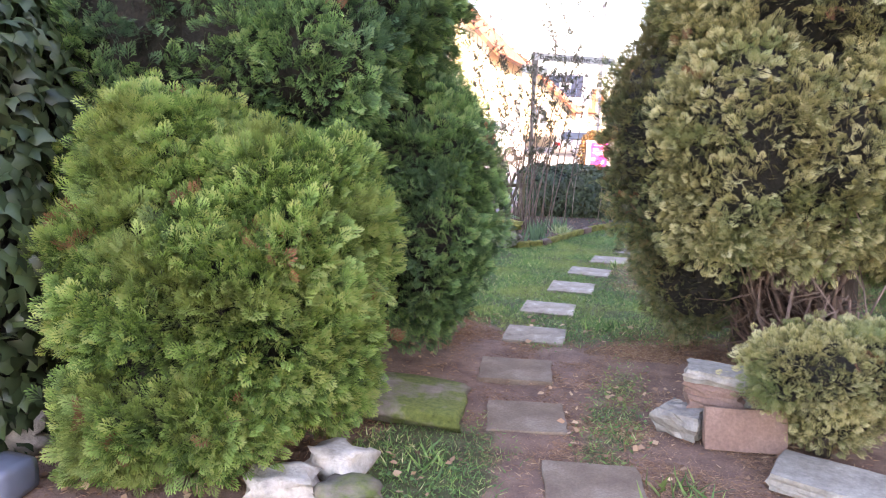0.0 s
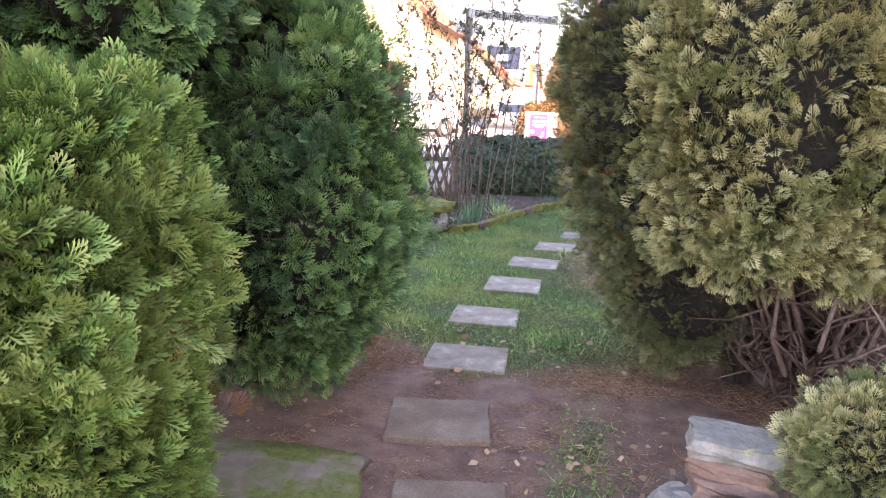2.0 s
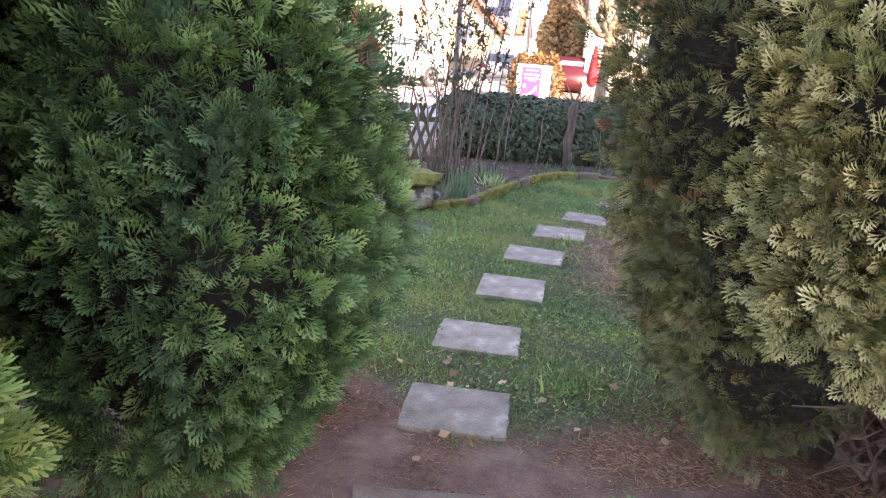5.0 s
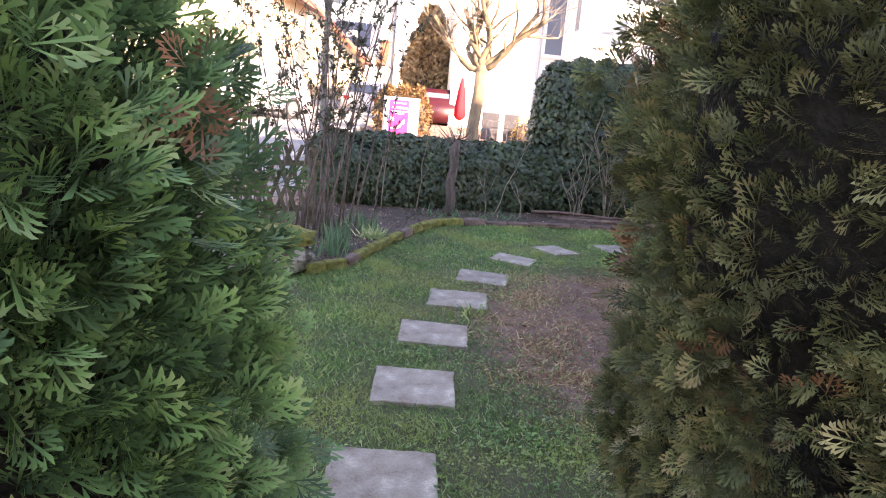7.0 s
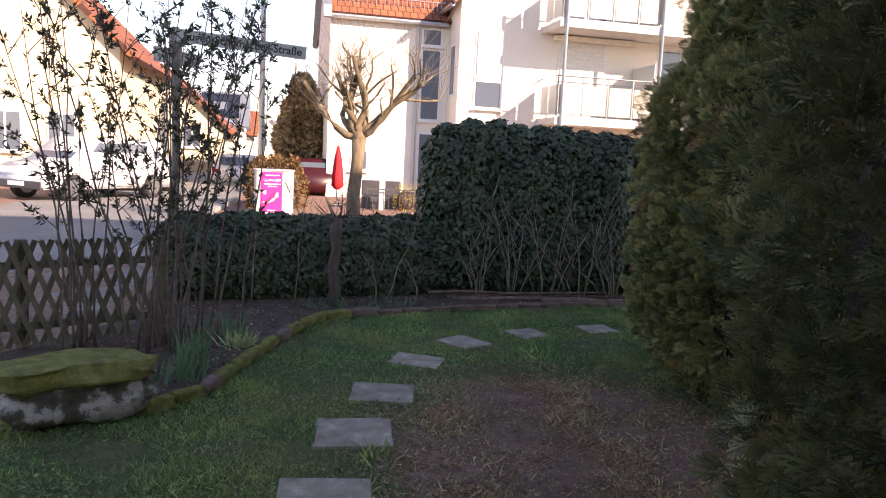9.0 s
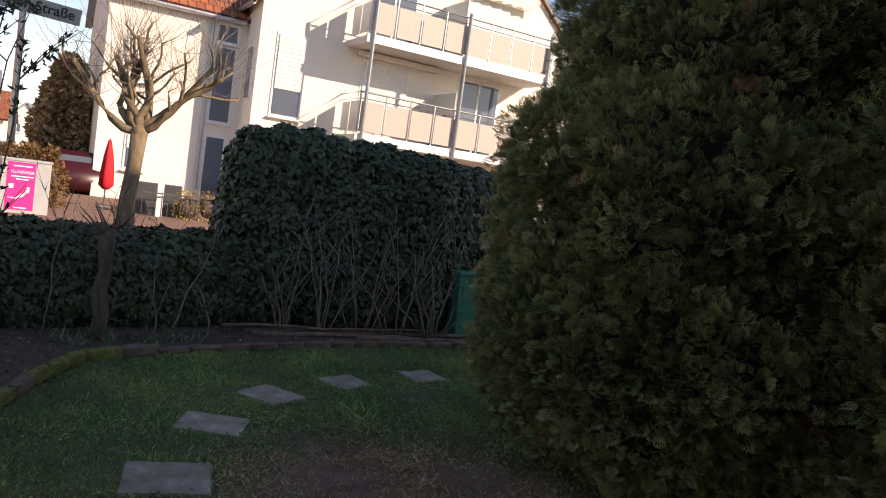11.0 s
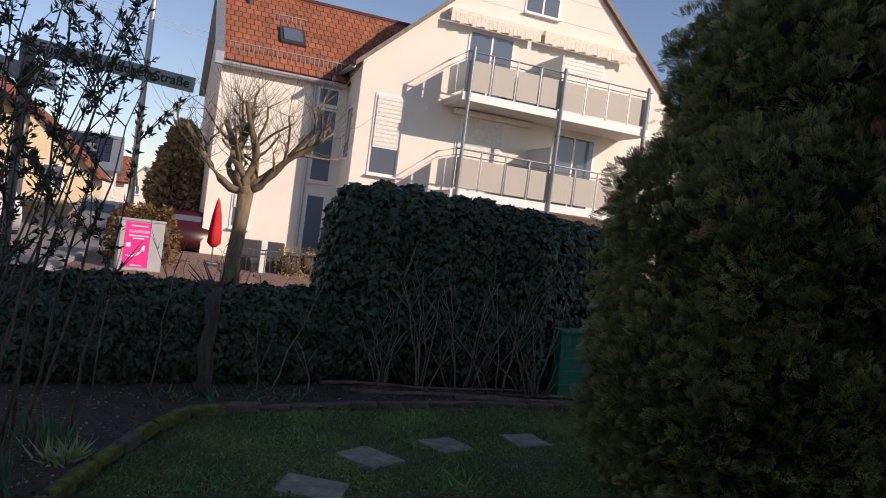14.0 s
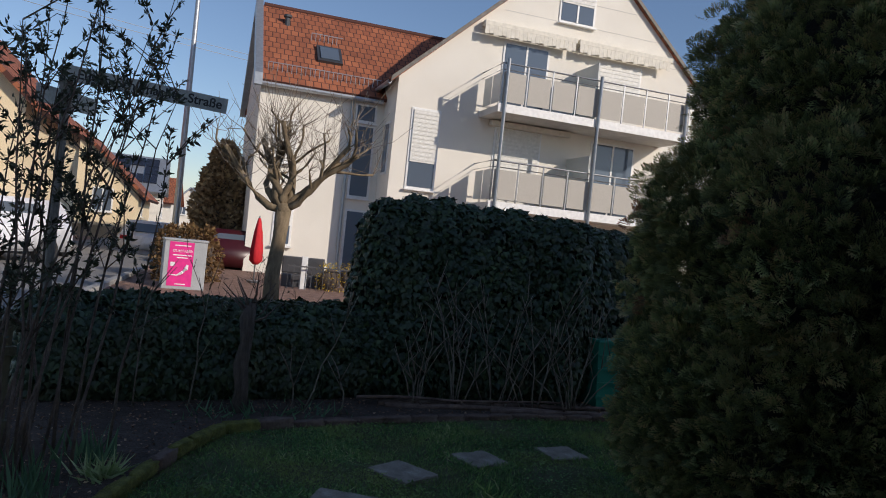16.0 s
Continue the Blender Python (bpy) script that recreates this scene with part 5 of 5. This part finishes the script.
def window(name, u0, u1, z0, z1, n, parent=ho, shutter=0.0, mullion=True, label="white framed window"):
    w = part(name, box(u0 - 0.07, u1 + 0.07, n - 0.03, n + 0.05, z0 - 0.07, z1 + 0.07, 0.01), M["white_trim"], parent, label)
    zs = z1 - (z1 - z0) * shutter
    if shutter < 1:
        part("pane", box(u0, u1, n - 0.045, n - 0.033, z0, zs), M["glass"], w)
        if mullion:
            part("mullion", box((u0 + u1) / 2 - 0.03, (u0 + u1) / 2 + 0.03, n - 0.06, n - 0.046, z0, zs), M["white_trim"], w)
    if shutter:
        k = max(3, int((z1 - zs) / 0.06))
        zig = [(n - 0.065 - 0.01 * (j % 2), zs + (z1 - zs) * (j + d) / k) for j in range(k) for d in (0.06, 1.0)]
        bm = prism([(n - 0.034, zs)] + zig + [(n - 0.034, z1)], "x", u0, u1)
        part("roller_shutter", bm, M["shutter"], w, "lowered pale roller shutter")
    part("sill", box(u0 - 0.1, u1 + 0.1, n - 0.14, n - 0.031, z0 - 0.12, z0 - 0.075, 0.008), M["white_trim"], w)
    return w


window("window", -2.2, -1.42, 3.0, 5.28, GN, shutter=0.68, mullion=False, label="tall window with roller shutter half down")
window("balcony_door", 0.5, 1.93, 5.56, 7.74, GN, label="white glazed balcony door")
window("balcony_door", 3.75, 5.3, 5.56, 7.74, GN, shutter=0.95, label="balcony door with pale roller shutter down")
window("balcony_door", 0.48, 1.95, 2.78, 5.12, GN, shutter=1.0, label="balcony door behind a lowered roller shutter")
window("balcony_door", 3.85, 5.35, 2.78, 5.12, GN, label="white glazed balcony door")
window("window", 2.25, 3.38, 8.82, 10.2, GN, shutter=0.6, label="gable window with half lowered shutter")
window("stair_window", -3.6, -3.05, 2.6, 4.75, 3.0, mullion=False, label="narrow stairwell window")
window("stair_window", -3.6, -3.05, 4.95, 5.4, 3.0, mullion=False, label="narrow stairwell window")
window("terrace_door", -3.6, -3.1, 0.0, 2.1, 3.0, mullion=False, label="narrow glazed door")
window("window", -5.75, -5.3, 0.9, 2.0, 3.0, mullion=False, shutter=0.5)
window("window", -6.0, -5.4, 3.4, 4.6, 3.0, mullion=False, shutter=1.0)
for z0 in (0.6, 3.3):
    s = part("side_window", box(GL - 0.03, GL + 0.02, 1.9, 2.5, z0, z0 + 1.6), M["white_trim"], ho)
    part("pane", box(GL - 0.045, GL - 0.033, 1.97, 2.43, z0 + 0.07, z0 + 1.53), M["glass"], s)

for lev, zt in (("lower", 2.74), ("upper", 5.54)):
    ba = hpart("balcony", box(-0.15, 6.35, -0.05, GN, zt - 0.2, zt, 0.01), M["concrete"], ho, "concrete balcony slab")
    part("edge_plate", box(-0.18, 6.38, -0.09, -0.055, zt - 0.21, zt + 0.03), M["white_trim"], ba)
    part("top_rail", tube(bmesh.new(), [(-0.12, GN, zt + 1.2), (-0.12, -0.03, zt + 1.2), (6.3, -0.03, zt + 1.2)], 0.024, 8), M["metal"], ba)
    part("mid_rail", tube(bmesh.new(), [(-0.12, GN, zt + 1.02), (-0.12, -0.03, zt + 1.02), (6.3, -0.03, zt + 1.02)], 0.014, 6), M["metal"], ba)
    for j in range(9):
        u = -0.12 + j * 0.80
        part("baluster", box(u - 0.018, u + 0.018, -0.05, -0.012, zt - 0.15, zt + 1.2), M["metal"], ba)
        if j < 8:
            part("panel", box(u + 0.05, u + 0.75, -0.038, -0.026, zt + 0.1, zt + 0.95), M["railpanel"], ba, "speckled pale balcony panel")
    for n0 in (0.05, 0.72):
        part("side_panel", box(-0.128, -0.114, n0, n0 + 0.6, zt + 0.1, zt + 0.95), M["frosted"], ba)
    part("screen", box(2.98, 3.02, 0.05, GN - 0.002, zt + 0.02, zt + 1.75), M["frosted"], ba, "translucent privacy screen")
for u in (0.0, 3.04, 6.1):
    hpart("balcony_post", lathe([(0.055, 0), (0.055, 6.85)], 12, at=(u, -0.13, 0)), M["metal"], ho, "slim steel post")
for u0, u1, z in ((-0.35, 2.8, 8.2), (2.87, 6.35, 8.2), (0.2, 2.9, 5.25)):
    aw = hpart("awning", box(u0, u1, GN - 0.3, GN - 0.02, z - 0.1, z + 0.06, 0.02), M["awning"], ho, "rolled-in cream awning")
    k = int((u1 - u0) / 0.14)
    if z > 6:
        for j in range(k):
            part("valance_flap", box(u0 + j * 0.14, u0 + j * 0.14 + 0.135, GN - 0.33, GN - 0.315, z - 0.36 + 0.03 * math.sin(j * 2.1), z - 0.1), M["awning_stripe"] if j % 2 and u0 > 3 else M["awning"], aw)

# terrace furniture and fence before the house
tf = thing("terrace_fence", "thin dark garden fence before the terrace", "fence", (0.3, 23.1, 0), 8)
for j in range(14):
    part("bar", box(j * 0.14, j * 0.14 + 0.012, -0.01, 0.01, -0.2, 0.55), M["dark_metal"], tf)
part("rail", box(0, 1.9, -0.012, 0.012, 0.5, 0.53), M["dark_metal"], tf)
for x in (0.45, 1.0):
    ch = thing("garden_chair", "dark wicker garden chair on the terrace", "chair", (x, 24.0, -0.1), 0)
    part("seat", box(-0.25, 0.25, -0.25, 0.25, 0.0, 0.38, 0.03), M["dark_metal"], ch)
    part("backrest", box(-0.25, 0.25, 0.2, 0.27, 0.38, 0.8, 0.03), M["dark_metal"], ch)
hb = part("white_post", box(0.62, 0.76, 23.3, 23.42, -0.3, 0.75, 0.01), M["white_trim"], None)
tagged(hb, "white square post before the terrace", "post")


# ---- houses down the street ----
def gable_house(label, at, rz, w, d, eave, ridge, wall, axis="x", wins=(), roofmat="roof_tile", solar=False):
    """A house w along x and d along y; the ridge runs along axis."""
    t = thing("street_house", label, "house", at, rz)
    if axis == "y":
        part("wall", prism([(0, -0.6), (w, -0.6), (w, eave), (w / 2, ridge), (0, eave)], "y", 0, d), wall, t)
        s = (ridge - eave) / (w / 2)
        roof_plane("roof", [(-0.4, d + 0.3, eave - 0.4 * s), (-0.4, -0.3, eave - 0.4 * s), (w / 2, -0.3, ridge), (w / 2, d + 0.3, ridge)], 0.15, t, roofmat)
        roof_plane("roof", [(w + 0.4, -0.3, eave - 0.4 * s), (w + 0.4, d + 0.3, eave - 0.4 * s), (w / 2, d + 0.3, ridge), (w / 2, -0.3, ridge)], 0.15, t, roofmat)
    else:
        part("wall", prism([(0, -0.6), (d, -0.6), (d, eave), (d / 2, ridge), (0, eave)], "x", 0, w), wall, t)
        s = (ridge - eave) / (d / 2)
        roof_plane("roof", [(-0.3, -0.4, eave - 0.4 * s), (w + 0.3, -0.4, eave - 0.4 * s), (w + 0.3, d / 2, ridge), (-0.3, d / 2, ridge)], 0.15, t, roofmat)
        roof_plane("roof", [(w + 0.3, d + 0.4, eave - 0.4 * s), (-0.3, d + 0.4, eave - 0.4 * s), (-0.3, d / 2, ridge), (w + 0.3, d / 2, ridge)], 0.15, t, roofmat)
        if solar:
            for i in range(6):
                for j in range(3):
                    xa, ya = 0.3 + i * (w - 0.6) / 6, 0.3 + j * (d / 2 - 0.6) / 3
                    yb = ya + (d / 2 - 0.6) / 3 - 0.06
                    if (i, j) in ((3, 1), (2, 1)):
                        continue
                    roof_plane("solar_panel", [(xa, ya, eave + ya * s + 0.1), (xa + (w - 0.6) / 6 - 0.06, ya, eave + ya * s + 0.1), (xa + (w - 0.6) / 6 - 0.06, yb, eave + yb * s + 0.1), (xa, yb, eave + yb * s + 0.1)], 0.16, t, "solar")
    part("plinth", box(-0.03, w + 0.03, -0.03, d + 0.03, -0.6, 0.55), M["plinth"], t)
    for face, a, z, ww, hh in wins:
        if face == "s":
            window("window", a, a + ww, z, z + hh, 0.0, t, shutter=0.0)
        else:
            o = window("window", 0, ww, z, z + hh, 0.0, t, shutter=0.0)
            o.matrix_basis = pose(w, a, 0, 0, 0, 90)
    return t


gable_house("cream house with red gable roof on the street", (-12.3, 43.3, 0), 4, 6.3, 9, 2.3, 5.2, M["cream"], "y", (("s", 1.0, 1.3, 0.8, 1.0), ("s", 4.3, 1.3, 0.8, 1.0), ("s", 2.6, 2.9, 0.8, 1.0), ("e", 2, 1.2, 0.7, 0.9)))
gable_house("cream house with steep red roof at the corner", (-15.4, 28.0, 0), 3, 8.4, 9, 4.2, 8.2, M["cream"], "y", (("s", 4.8, 1.0, 0.8, 1.1), ("s", 2.2, 1.0, 0.8, 1.1), ("s", 6.4, 1.0, 0.7, 1.1), ("s", 3.4, 3.4, 0.9, 1.0)))
gable_house("white house with solar panels on a dark roof", (-9.6, 55.5, 0), 5, 3.2, 6, 2.9, 5.0, M["plaster"], "x", (("e", 1, 1.2, 0.8, 1.0), ("e", 3.5, 1.2, 0.8, 1.0)), "zinc", solar=True)
gable_house("small white house with brown roof far down the street", (-9.2, 66, 0), 0, 2.4, 7, 2.4, 4.3, M["plaster"], "x")
gable_house("white gabled house at the end of the street", (-8.3, 81, 0), 0, 3.4, 8, 2.4, 4.2, M["plaster"], "y", (("s", 0.7, 1.6, 0.6, 0.7), ("s", 2.0, 1.6, 0.6, 0.7)), "zinc")
lamp = thing("street_lamp_post", "tall grey tapered steel mast by the street", "mast", (-3.3, 33.8, -0.3))
part("mast", lathe([(0.13, 0), (0.11, 4), (0.075, 10.5)], 14), M["zinc"], lamp)
part("arm", tube(bmesh.new(), [(0, 0, 9.6), (-0.5, 0, 9.75), (-1.2, 0, 9.8)], 0.035, 8), M["zinc"], lamp)
for dz, dx in ((9.3, 0.0), (9.0, 0.3)):
    wr = part("power_line", tube(bmesh.new(), [(-3.3 + dx - 16 + 2 * j * 1.0, 33.8 + j * 0.9, dz + 0.012 * (j - 8) ** 2) for j in range(26)], 0.012, 4), M["dark_metal"], None)
    tagged(wr, "thin dark overhead cable across the street", "cable")

# unseen house added to shade the lawn; both heights set by the shade's edge
back = thing("shading_house", "plain rendered house out of view, added to shade the garden", "house")
part("wall", box(9.0, 19, -18, 3.0, -0.3, 10.8), M["plaster"], back)
part("roof", box(8.8, 19.2, -18.2, 3.15, 10.8, 11.0, 0.02), M["zinc"], back, "flat sheet metal roof")
part("wing_wall", box(9.0, 19, 3.0, 7.2, -0.3, 7.0), M["plaster"], back)
part("wing_roof", box(8.8, 19.2, 3.16, 7.4, 7.0, 7.2, 0.02), M["zinc"], back, "flat sheet metal roof")
